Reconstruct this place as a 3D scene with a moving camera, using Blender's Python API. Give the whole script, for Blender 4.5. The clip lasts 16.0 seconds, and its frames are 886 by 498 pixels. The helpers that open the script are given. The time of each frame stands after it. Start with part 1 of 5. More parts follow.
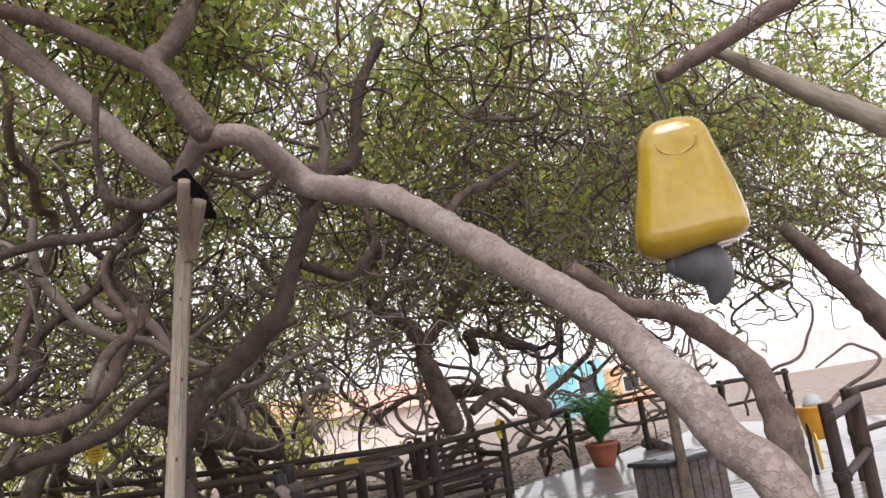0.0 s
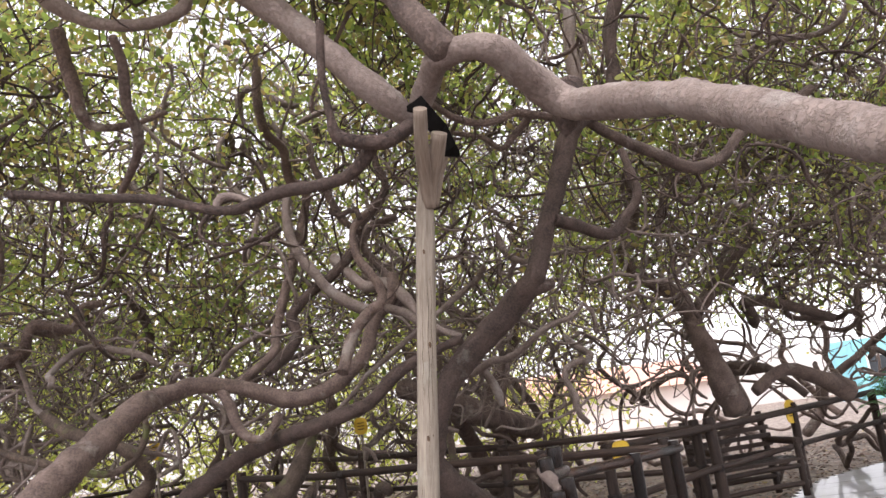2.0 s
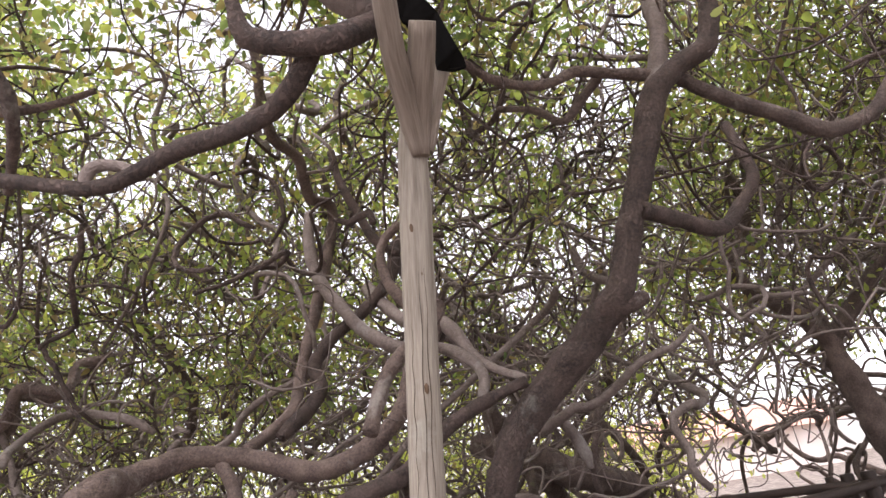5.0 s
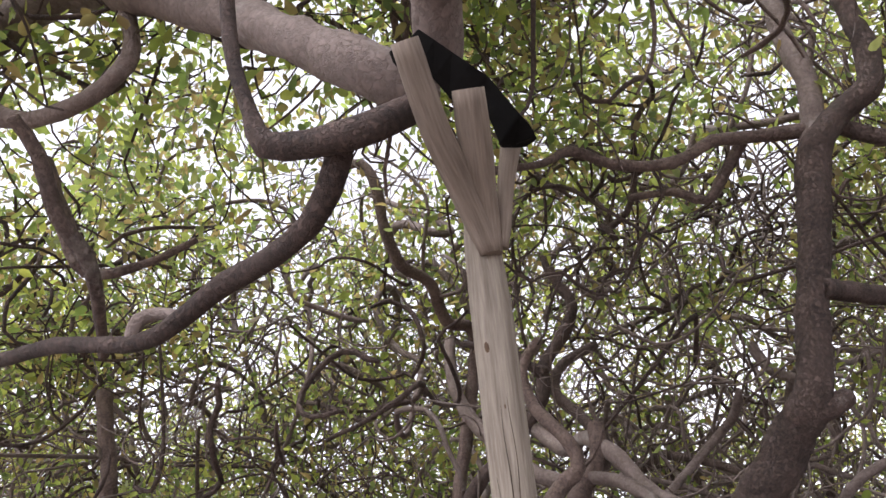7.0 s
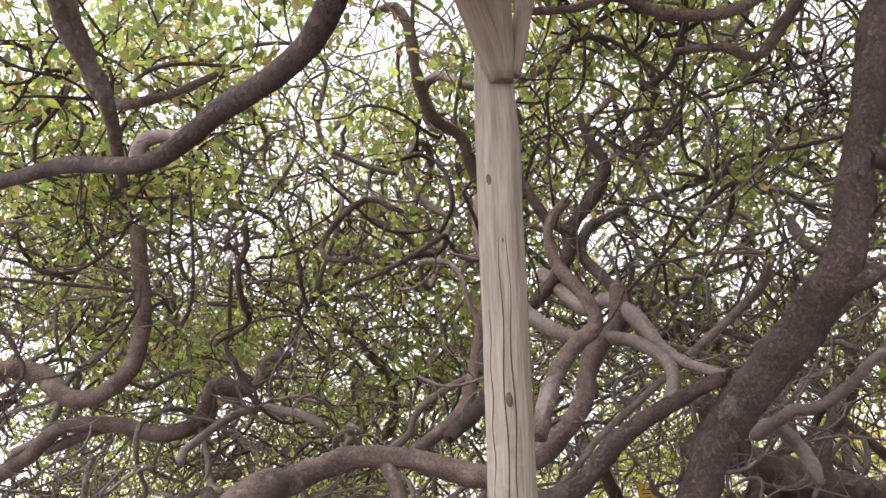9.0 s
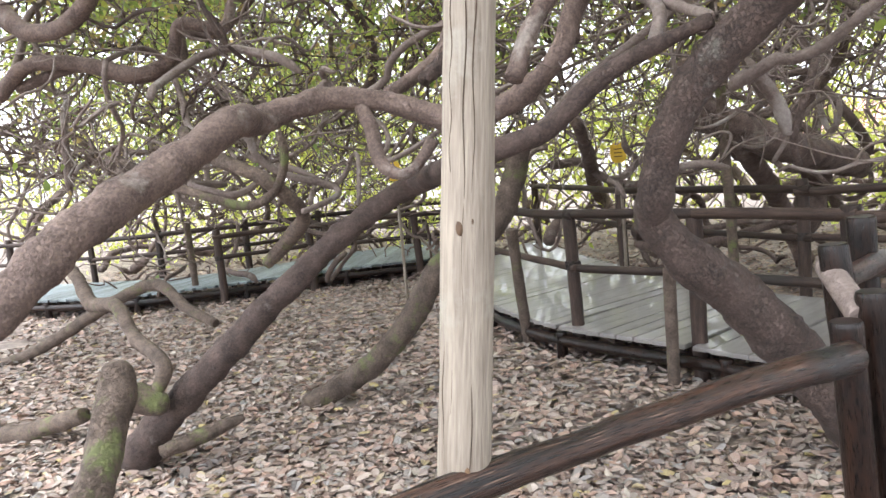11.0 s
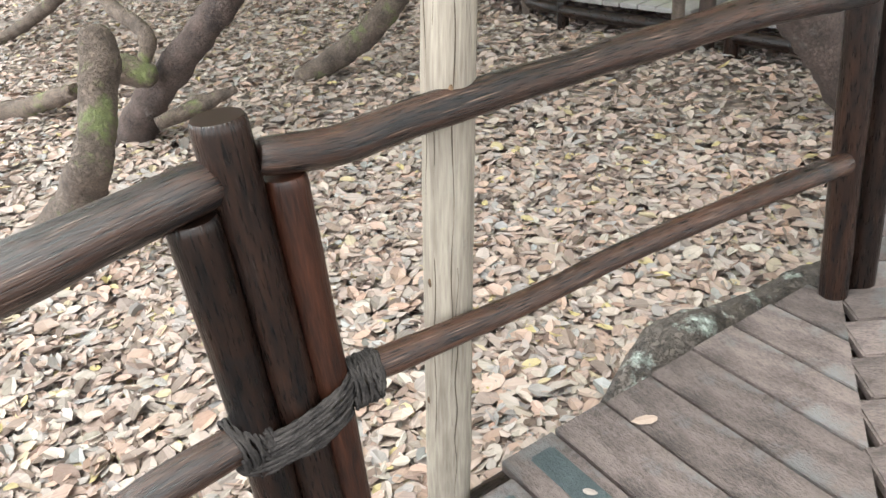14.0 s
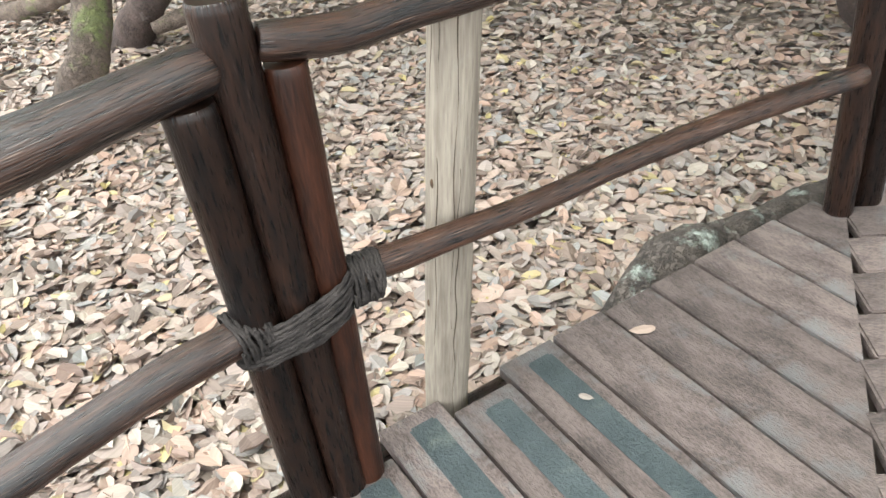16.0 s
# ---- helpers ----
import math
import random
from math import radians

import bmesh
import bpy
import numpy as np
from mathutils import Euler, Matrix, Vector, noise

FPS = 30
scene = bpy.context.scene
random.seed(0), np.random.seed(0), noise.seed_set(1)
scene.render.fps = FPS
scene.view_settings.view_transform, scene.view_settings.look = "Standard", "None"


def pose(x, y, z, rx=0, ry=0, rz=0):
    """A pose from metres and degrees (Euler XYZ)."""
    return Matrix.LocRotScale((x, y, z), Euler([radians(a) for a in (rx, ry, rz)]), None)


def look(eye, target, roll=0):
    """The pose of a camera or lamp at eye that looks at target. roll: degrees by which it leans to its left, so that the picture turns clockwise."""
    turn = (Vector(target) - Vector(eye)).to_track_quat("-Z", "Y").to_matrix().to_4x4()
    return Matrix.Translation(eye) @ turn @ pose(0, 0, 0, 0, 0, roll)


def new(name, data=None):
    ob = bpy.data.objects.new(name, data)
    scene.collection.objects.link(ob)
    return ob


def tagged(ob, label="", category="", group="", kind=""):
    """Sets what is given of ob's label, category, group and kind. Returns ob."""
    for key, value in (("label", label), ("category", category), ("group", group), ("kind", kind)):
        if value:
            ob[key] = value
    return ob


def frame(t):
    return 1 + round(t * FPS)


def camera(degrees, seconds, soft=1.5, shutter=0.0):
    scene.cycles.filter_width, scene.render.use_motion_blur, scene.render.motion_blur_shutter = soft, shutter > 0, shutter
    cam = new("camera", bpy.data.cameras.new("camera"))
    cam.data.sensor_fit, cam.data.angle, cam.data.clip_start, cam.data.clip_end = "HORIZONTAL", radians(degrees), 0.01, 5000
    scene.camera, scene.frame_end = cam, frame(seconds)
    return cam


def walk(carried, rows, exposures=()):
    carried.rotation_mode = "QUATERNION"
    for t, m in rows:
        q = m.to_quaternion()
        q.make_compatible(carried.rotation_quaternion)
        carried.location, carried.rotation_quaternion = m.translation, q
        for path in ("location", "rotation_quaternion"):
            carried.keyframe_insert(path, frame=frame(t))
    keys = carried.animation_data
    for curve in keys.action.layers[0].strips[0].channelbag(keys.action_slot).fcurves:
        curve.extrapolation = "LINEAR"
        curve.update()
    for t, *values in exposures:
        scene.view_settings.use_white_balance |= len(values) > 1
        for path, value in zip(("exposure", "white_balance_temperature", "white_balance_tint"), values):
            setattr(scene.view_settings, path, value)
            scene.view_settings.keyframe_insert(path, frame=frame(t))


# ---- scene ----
cam = camera(60.6, 16.0)

PATH = [
    (0, (-0.151, -4.012, 1.774), (0.641, -2.214, 2.152), -8.3),
    (0.5, (-0.098, -3.845, 1.78), (0.442, -1.961, 2.177), -7.1),
    (1, (-0.115, -3.657, 1.763), (0.242, -1.728, 2.151), -7.5),
    (1.5, (-0.131, -3.427, 1.773), (0.129, -1.484, 2.169), -7.8),
    (2, (-0.062, -3.203, 1.77), (0.11, -1.253, 2.18), -7.3),
    (2.5, (-0.02, -2.966, 1.769), (0.086, -1.014, 2.19), -7.0),
    (3, (-0.021, -2.706, 1.772), (0.052, -0.756, 2.208), -7.0),
    (3.5, (0.026, -2.421, 1.79), (0.074, -0.48, 2.268), -7.4),
    (3.7, (0.042, -2.323, 1.794), (0.088, -0.387, 2.291), -7.8),
    (5.8, (0.346, -1.567, 1.868), (0.146, 0.323, 2.491), -10.0),
    (6, (0.352, -1.513, 1.875), (0.093, 0.36, 2.527), -10.1),
    (6.5, (0.369, -1.425, 1.906), (-0.027, 0.358, 2.719), -11.5),
    (7, (0.414, -1.373, 1.94), (0.009, 0.352, 2.867), -12.1),
    (7.5, (0.459, -1.346, 1.968), (0.037, 0.309, 3.009), -11.9),
    (8, (0.478, -1.339, 1.962), (0.033, 0.286, 3.039), -11.0),
    (8.5, (0.467, -1.302, 1.931), (-0.058, 0.406, 2.829), -8.8),
    (9, (0.449, -1.262, 1.894), (-0.149, 0.542, 2.516), -7.1),
    (9.5, (0.433, -1.221, 1.848), (-0.218, 0.642, 2.175), -6.1),
    (9.7, (0.427, -1.201, 1.826), (-0.241, 0.676, 2.002), -5.8),
    (11.8, (0.452, -1.137, 1.743), (-0.222, 0.698, 1.323), -5.3),
    (12, (0.452, -1.136, 1.731), (-0.222, 0.676, 1.221), -5.3),
    (12.5, (0.45, -1.138, 1.714), (-0.227, 0.625, 1.056), -5.6),
    (13, (0.448, -1.122, 1.685), (-0.225, 0.591, 0.901), -6.0),
    (13.5, (0.449, -1.107, 1.653), (-0.216, 0.541, 0.735), -6.5),
    (14, (0.449, -1.114, 1.634), (-0.211, 0.494, 0.645), -6.7),
    (14.5, (0.448, -1.125, 1.623), (-0.211, 0.464, 0.603), -6.5),
    (15, (0.446, -1.126, 1.607), (-0.207, 0.431, 0.533), -6.2),
    (15.5, (0.441, -1.126, 1.593), (-0.205, 0.398, 0.469), -6.1),
    (16, (0.444, -1.12, 1.59), (-0.196, 0.378, 0.429), -6.0),
]
walk(cam, [(t, look(eye, target, roll)) for t, eye, target, roll in PATH],
     [(0, 1.38, 6500, 16), (1.5, 1.64, 6450, 17), (3.5, 1.79, 6350, 18), (5.8, 1.68, 6300, 18), (8, 1.5, 6100, 18), (9, 1.86, 6300, 17), (9.7, 2.16, 6250, 14), (11.8, 2.58, 5950, 8), (13, 2.62, 6050, 5), (16, 2.52, 6150, 3)])

# ---- light ----
world = bpy.data.worlds.new("overcast_sky")
scene.world = world
world.use_nodes = True
wn, wl = world.node_tree.nodes, world.node_tree.links
sky = wn.new("ShaderNodeTexSky")
sky.sky_type, sky.sun_disc = "NISHITA", False
sky.sun_elevation, sky.sun_rotation = radians(65), radians(209)
sky.air_density, sky.dust_density, sky.ozone_density = 1.0, 1.5, 1.0
grey = wn.new("ShaderNodeHueSaturation")
grey.inputs["Saturation"].default_value = 0.08
wl.new(sky.outputs[0], grey.inputs["Color"])
wl.new(grey.outputs[0], wn["Background"].inputs["Color"])
wn["Background"].inputs["Strength"].default_value = 0.15
sun_data = bpy.data.lights.new("sun", "SUN")
sun_data.energy, sun_data.angle, sun_data.color = 0.9, radians(35), (1.0, 0.96, 0.9)
sun = new("sun", sun_data)
sun.matrix_world = look((-5, -9, 22), (0, 0, 0))


# ---- materials ----
def material(name, base, dark, scale=8.0, rough=0.8, bump=0.4, stretch=(1, 1, 1), metal=0.0, coat=0.0,
             third=None, fine=60.0, spots=0.35, rand=0.12, contrast=(0.35, 0.65), coords="Object", spec=0.5, cracks=0.0, scratch=None, scratched=0.36):
    """Two-scale noise between two colours, patches of a third, bump, and a shift per object."""
    m = bpy.data.materials.new(name)
    m.use_nodes = True
    n, k = m.node_tree.nodes, m.node_tree.links
    b = n["Principled BSDF"]
    co = n.new("ShaderNodeTexCoord")
    mp = n.new("ShaderNodeMapping")
    mp.inputs["Scale"].default_value = stretch
    k.new(co.outputs[coords], mp.inputs["Vector"])
    big = n.new("ShaderNodeTexNoise")
    big.inputs["Scale"].default_value, big.inputs["Detail"].default_value = scale, 6
    small = n.new("ShaderNodeTexNoise")
    small.inputs["Scale"].default_value, small.inputs["Detail"].default_value = fine, 4
    for t in (big, small):
        k.new(mp.outputs[0], t.inputs["Vector"])
    add = n.new("ShaderNodeMix")
    add.inputs[0].default_value = 0.45
    k.new(big.outputs["Fac"], add.inputs[2])
    k.new(small.outputs["Fac"], add.inputs[3])
    ramp = n.new("ShaderNodeValToRGB")
    ramp.color_ramp.elements[0].position, ramp.color_ramp.elements[1].position = contrast
    ramp.color_ramp.elements[0].color, ramp.color_ramp.elements[1].color = (*dark, 1), (*base, 1)
    k.new(add.outputs[0], ramp.inputs[0])
    colour = ramp.outputs[0]
    if third:
        patch = n.new("ShaderNodeTexNoise")
        patch.inputs["Scale"].default_value, patch.inputs["Detail"].default_value = scale * 0.45, 8
        patch.inputs["Roughness"].default_value = 0.7
        k.new(co.outputs["Object"], patch.inputs["Vector"])
        cut = n.new("ShaderNodeMapRange")
        cut.inputs[1].default_value, cut.inputs[2].default_value = 1 - spots - 0.04, 1 - spots + 0.06
        k.new(patch.outputs["Fac"], cut.inputs[0])
        mix = n.new("ShaderNodeMix")
        mix.data_type = "RGBA"
        mix.inputs[7].default_value = (*third, 1)
        k.new(cut.outputs[0], mix.inputs[0])
        k.new(colour, mix.inputs[6])
        colour = mix.outputs[2]
    height = add.outputs[0]
    if scratch:
        line_map = n.new("ShaderNodeMapping")
        line_map.inputs["Scale"].default_value = (stretch[0] * 9, stretch[1] * 7, stretch[2] * 9)
        k.new(co.outputs[coords], line_map.inputs["Vector"])
        lines = n.new("ShaderNodeTexNoise")
        lines.inputs["Scale"].default_value, lines.inputs["Detail"].default_value = 2.2, 5
        k.new(line_map.outputs[0], lines.inputs["Vector"])
        cut2 = n.new("ShaderNodeMapRange")
        cut2.inputs[1].default_value, cut2.inputs[2].default_value = 1 - scratched - 0.03, 1 - scratched + 0.05
        k.new(lines.outputs["Fac"], cut2.inputs[0])
        worn = n.new("ShaderNodeMix")
        worn.data_type = "RGBA"
        worn.inputs[7].default_value = (*scratch, 1)
        k.new(cut2.outputs[0], worn.inputs[0])
        k.new(colour, worn.inputs[6])
        colour = worn.outputs[2]
    if cracks:
        wob = n.new("ShaderNodeMix")
        wob.data_type = "VECTOR"
        wob.inputs[0].default_value = 0.06
        k.new(mp.outputs[0], wob.inputs[4])
        k.new(small.outputs["Color"], wob.inputs[5])
        cell = n.new("ShaderNodeTexVoronoi")
        cell.feature = "DISTANCE_TO_EDGE"
        cell.inputs["Scale"].default_value = cracks
        k.new(wob.outputs[1], cell.inputs["Vector"])
        edge = n.new("ShaderNodeMapRange")
        edge.inputs[2].default_value, edge.inputs[3].default_value = 0.16, 0.42
        k.new(cell.outputs[0], edge.inputs[0])
        plates = n.new("ShaderNodeMix")
        plates.data_type, plates.blend_type = "RGBA", "MULTIPLY"
        plates.inputs[0].default_value = 0.3
        k.new(colour, plates.inputs[6])
        k.new(edge.outputs[0], plates.inputs[7])
        colour = plates.outputs[2]
        rise = n.new("ShaderNodeMath")
        rise.operation = "ADD"
        k.new(height, rise.inputs[0])
        k.new(edge.outputs[0], rise.inputs[1])
        height = rise.outputs[0]
    info = n.new("ShaderNodeObjectInfo")
    span = n.new("ShaderNodeMapRange")
    span.inputs[3].default_value, span.inputs[4].default_value = 1 - rand, 1 + rand
    k.new(info.outputs["Random"], span.inputs[0])
    hue = n.new("ShaderNodeHueSaturation")
    k.new(span.outputs[0], hue.inputs["Value"])
    k.new(colour, hue.inputs["Color"])
    k.new(hue.outputs[0], b.inputs["Base Color"])
    rr = n.new("ShaderNodeMapRange")
    rr.inputs[3].default_value, rr.inputs[4].default_value = max(rough - 0.13, 0.03), min(rough + 0.13, 1)
    k.new(small.outputs["Fac"], rr.inputs[0])
    k.new(rr.outputs[0], b.inputs["Roughness"])
    b.inputs["Specular IOR Level"].default_value = spec
    b.inputs["Metallic"].default_value, b.inputs["Coat Weight"].default_value = metal, coat
    bp = n.new("ShaderNodeBump")
    bp.inputs["Strength"].default_value, bp.inputs["Distance"].default_value = bump, 0.01
    k.new(height, bp.inputs["Height"])
    k.new(bp.outputs[0], b.inputs["Normal"])
    return m


def leaf_material(name, colours, translucent, rough=0.45):
    """Leaves, each with a colour of its own, that let light through."""
    m = bpy.data.materials.new(name)
    m.use_nodes = True
    n, k = m.node_tree.nodes, m.node_tree.links
    b = n["Principled BSDF"]
    geo = n.new("ShaderNodeNewGeometry")
    ramp = n.new("ShaderNodeValToRGB")
    while len(ramp.color_ramp.elements) < len(colours):
        ramp.color_ramp.elements.new(0.5)
    for i, (e, c) in enumerate(zip(ramp.color_ramp.elements, colours)):
        e.position, e.color = i / (len(colours) - 1), (*c, 1)
    k.new(geo.outputs["Random Per Island"], ramp.inputs[0])
    noise_tex = n.new("ShaderNodeTexNoise")
    noise_tex.inputs["Scale"].default_value = 80
    span = n.new("ShaderNodeMapRange")
    span.inputs[3].default_value, span.inputs[4].default_value = 0.62, 1.36
    k.new(noise_tex.outputs["Fac"], span.inputs[0])
    hue = n.new("ShaderNodeHueSaturation")
    k.new(span.outputs[0], hue.inputs["Value"])
    k.new(ramp.outputs[0], hue.inputs["Color"])
    k.new(hue.outputs[0], b.inputs["Base Color"])
    b.inputs["Roughness"].default_value = rough
    if translucent:
        tr = n.new("ShaderNodeBsdfTranslucent")
        bright = n.new("ShaderNodeHueSaturation")
        bright.inputs["Value"].default_value, bright.inputs["Saturation"].default_value = 3.4, 1.0
        k.new(hue.outputs[0], bright.inputs["Color"])
        k.new(bright.outputs[0], tr.inputs[0])
        mix = n.new("ShaderNodeMixShader")
        mix.inputs[0].default_value = translucent
        k.new(b.outputs[0], mix.inputs[1])
        k.new(tr.outputs[0], mix.inputs[2])
        k.new(mix.outputs[0], n["Material Output"].inputs["Surface"])
    return m


BARK = material("bark", (0.215, 0.154, 0.130), (0.070, 0.046, 0.039), 7, 0.85, 0.8, third=(0.265, 0.225, 0.20), fine=70, spots=0.38, rand=0.18, cracks=34)
BARK_PALE = material("pale_bark", (0.268, 0.212, 0.187), (0.135, 0.098, 0.084), 6, 0.82, 0.6, third=(0.30, 0.262, 0.238), fine=60, spots=0.40, cracks=30)
TRUNK_BARK = material("trunk_bark", (0.150, 0.103, 0.086), (0.045, 0.030, 0.025), 6, 0.88, 1.0, third=(0.195, 0.175, 0.152), fine=70, spots=0.36, cracks=38)
BARK_DARK = material("dark_bark", (0.145, 0.098, 0.082), (0.040, 0.026, 0.022), 9, 0.88, 0.9, third=(0.23, 0.195, 0.172), fine=80, spots=0.33, cracks=42)
BARK_MOSS = material("mossy_bark", (0.185, 0.135, 0.105), (0.06, 0.042, 0.033), 10, 0.9, 0.9, third=(0.135, 0.145, 0.055), fine=70, spots=0.42, cracks=36)
LICHEN = material("lichen_bark", (0.15, 0.12, 0.10), (0.055, 0.044, 0.038), 12, 0.9, 1.0, third=(0.42, 0.45, 0.40), fine=90, spots=0.43, cracks=34)
POLE = material("weathered_pole_wood", (0.290, 0.246, 0.198), (0.135, 0.108, 0.084), 5, 0.8, 0.7, (9, 0.6, 1), third=(0.26, 0.24, 0.20), fine=22, spots=0.42, coords="UV")
# POLE's timber browned: part of the colour is shade under the prongs.
POLE_BROWN = material("brown_split_wood", (0.272, 0.215, 0.170), (0.125, 0.094, 0.072), 5, 0.8, 0.7, (9, 0.6, 1), third=(0.22, 0.175, 0.14), fine=22, spots=0.42, coords="UV")
KNOT = material("wood_knot", (0.12, 0.07, 0.035), (0.04, 0.02, 0.01), 40, 0.8, 0.6)
CRACK = material("wood_crack", (0.07, 0.045, 0.03), (0.03, 0.02, 0.012), 30, 0.9, 0.4)
LOG = material("varnished_dark_log", (0.021, 0.0095, 0.006), (0.0035, 0.0026, 0.0025), 5, 0.30, 0.5, (9, 0.9, 1), third=(0.006, 0.0056, 0.006), fine=26, spots=0.44, coords="UV", rand=0.3, spec=0.28, contrast=(0.40, 0.62), scratch=(0.045, 0.034, 0.030), scratched=0.31)
# Third: grey patches that put the varnish's sheen into the colour.
LOG_WORN = material("worn_dark_log", (0.070, 0.031, 0.018), (0.006, 0.0042, 0.004), 3.2, 0.30, 0.6, (11, 0.45, 1), third=(0.014, 0.0135, 0.014), fine=40, spots=0.44, coords="UV", spec=0.46, contrast=(0.42, 0.62), scratch=(0.15, 0.095, 0.07), scratched=0.36)
LOG_DRY = material("dry_brown_log", (0.062, 0.039, 0.030), (0.014, 0.009, 0.0075), 4, 0.6, 0.6, (9, 0.8, 1), third=(0.03, 0.024, 0.021), fine=26, spots=0.40, coords="UV", rand=0.3, spec=0.3)
LOG_RED = material("reddish_varnished_log", (0.055, 0.018, 0.009), (0.009, 0.0045, 0.0035), 5, 0.40, 0.5, (9, 0.9, 1), third=(0.009, 0.006, 0.0055), fine=26, spots=0.40, coords="UV", spec=0.28)
DECK = material("weathered_deck_board", (0.160, 0.124, 0.112), (0.060, 0.046, 0.042), 9, 0.68, 0.9, (1.2, 2.6, 3), third=(0.142, 0.132, 0.129), fine=85, spots=0.43, rand=0.26, spec=0.3, contrast=(0.38, 0.60))
# Pale base: sky reflected in the wet boards is partly in the colour.
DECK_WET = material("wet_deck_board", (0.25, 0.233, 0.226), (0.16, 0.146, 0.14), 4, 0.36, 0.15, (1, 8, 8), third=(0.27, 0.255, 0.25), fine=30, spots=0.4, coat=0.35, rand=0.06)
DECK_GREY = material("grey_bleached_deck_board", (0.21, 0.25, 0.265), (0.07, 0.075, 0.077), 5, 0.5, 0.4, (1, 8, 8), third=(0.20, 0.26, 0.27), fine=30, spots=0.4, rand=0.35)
GRIP = material("grip_strip", (0.052, 0.065, 0.067), (0.022, 0.031, 0.034), 10, 0.6, 0.8, third=(0.075, 0.088, 0.078), fine=160, spots=0.40)
ROPE = material("dark_rope", (0.058, 0.049, 0.045), (0.012, 0.010, 0.0098), 40, 0.95, 0.8, fine=200, spec=0.2)
SOIL = material("leaf_strewn_soil", (0.27, 0.218, 0.182), (0.09, 0.068, 0.056), 7, 0.95, 1.0, third=(0.33, 0.275, 0.24), fine=26, spots=0.45)
YELLOW = material("glossy_yellow_paint", (0.40, 0.265, 0.018), (0.31, 0.20, 0.014), 3, 0.16, 0.08, third=(0.36, 0.235, 0.018), fine=14, spots=0.4, coat=0.6)
NUT_GREY = material("grey_painted_nut", (0.13, 0.13, 0.145), (0.08, 0.08, 0.09), 5, 0.5, 0.2)
TAG = material("yellow_sign_paint", (0.72, 0.48, 0.03), (0.58, 0.36, 0.02), 10, 0.5, 0.1)
INK = material("sign_ink", (0.10, 0.07, 0.02), (0.06, 0.04, 0.01), 10, 0.7, 0.1)
TERRACOTTA = material("terracotta", (0.40, 0.13, 0.075), (0.28, 0.085, 0.05), 8, 0.6, 0.2)
RUBBER = material("black_rubber_mat", (0.013, 0.012, 0.012), (0.006, 0.0055, 0.0055), 14, 0.9, 0.5, spec=0.2)
BLACK = material("black_plastic", (0.03, 0.03, 0.032), (0.018, 0.018, 0.02), 10, 0.4, 0.1)
ORANGE = material("orange_plastic", (0.65, 0.30, 0.03), (0.5, 0.22, 0.02), 6, 0.4, 0.1)
PALE_GREY = material("pale_grey_plastic", (0.45, 0.47, 0.5), (0.33, 0.35, 0.38), 6, 0.5, 0.1)
WALL_WHITE = material("white_render", (0.80, 0.78, 0.75), (0.62, 0.59, 0.56), 1.5, 0.9, 0.2)
WALL_PINK = material("salmon_render", (0.86, 0.76, 0.71), (0.78, 0.68, 0.62), 1.5, 0.9, 0.2)
WALL_ORANGE = material("orange_render", (0.80, 0.50, 0.30), (0.70, 0.42, 0.24), 1.5, 0.9, 0.2)
ROOF_RED = material("red_clay_roof", (0.62, 0.36, 0.28), (0.48, 0.26, 0.20), 3, 0.85, 0.5, (6, 1, 1))
BLUE = material("turquoise_paint", (0.30, 0.66, 0.74), (0.22, 0.55, 0.64), 3, 0.5, 0.1)
GLASS_DARK = material("dark_window_glass", (0.05, 0.06, 0.07), (0.03, 0.035, 0.04), 3, 0.1, 0.02)
GREEN = leaf_material("cashew_leaf", [(0.06, 0.085, 0.028), (0.10, 0.135, 0.032), (0.18, 0.205, 0.045), (0.075, 0.10, 0.036), (0.23, 0.24, 0.05), (0.095, 0.13, 0.04), (0.17, 0.125, 0.05), (0.13, 0.11, 0.045)], 0.62, 0.4)
# Brighter copy of GREEN: sunlight on the outer leaves is in the colour.
SUNLIT_GREEN = leaf_material("sunlit_cashew_leaf", [(0.20, 0.22, 0.05), (0.28, 0.29, 0.06), (0.14, 0.17, 0.045), (0.32, 0.31, 0.08), (0.22, 0.26, 0.055)], 0.6, 0.45)
FERN = leaf_material("palm_frond", [(0.03, 0.09, 0.03), (0.05, 0.14, 0.04), (0.08, 0.18, 0.05)], 0.3)
DRY = leaf_material("dry_leaf", [(0.323, 0.23, 0.188), (0.207, 0.175, 0.16), (0.358, 0.286, 0.239), (0.235, 0.216, 0.206), (0.323, 0.207, 0.155), (0.376, 0.336, 0.284), (0.137, 0.096, 0.078), (0.352, 0.241, 0.191), (0.254, 0.249, 0.239), (0.342, 0.223, 0.168), (0.178, 0.145, 0.128), (0.376, 0.317, 0.27), (0.304, 0.205, 0.157), (0.234, 0.175, 0.15), (0.329, 0.262, 0.224), (0.097, 0.066, 0.05), (0.352, 0.262, 0.213), (0.207, 0.192, 0.183), (0.362, 0.253, 0.198), (0.282, 0.23, 0.201), (0.395, 0.317, 0.138)], 0.0, 0.75)


# ---- building blocks ----
def mesh_object(name, verts, faces, mat, parent=None, smooth=True, label=""):
    me = bpy.data.meshes.new(name)
    me.from_pydata([tuple(v) for v in verts], [], faces)
    me.materials.append(mat)
    if smooth:
        me.polygons.foreach_set("use_smooth", [True] * len(me.polygons))
    me.update()
    ob = new(name, me)
    ob.parent = parent
    if label:
        ob["label"] = label
    return ob


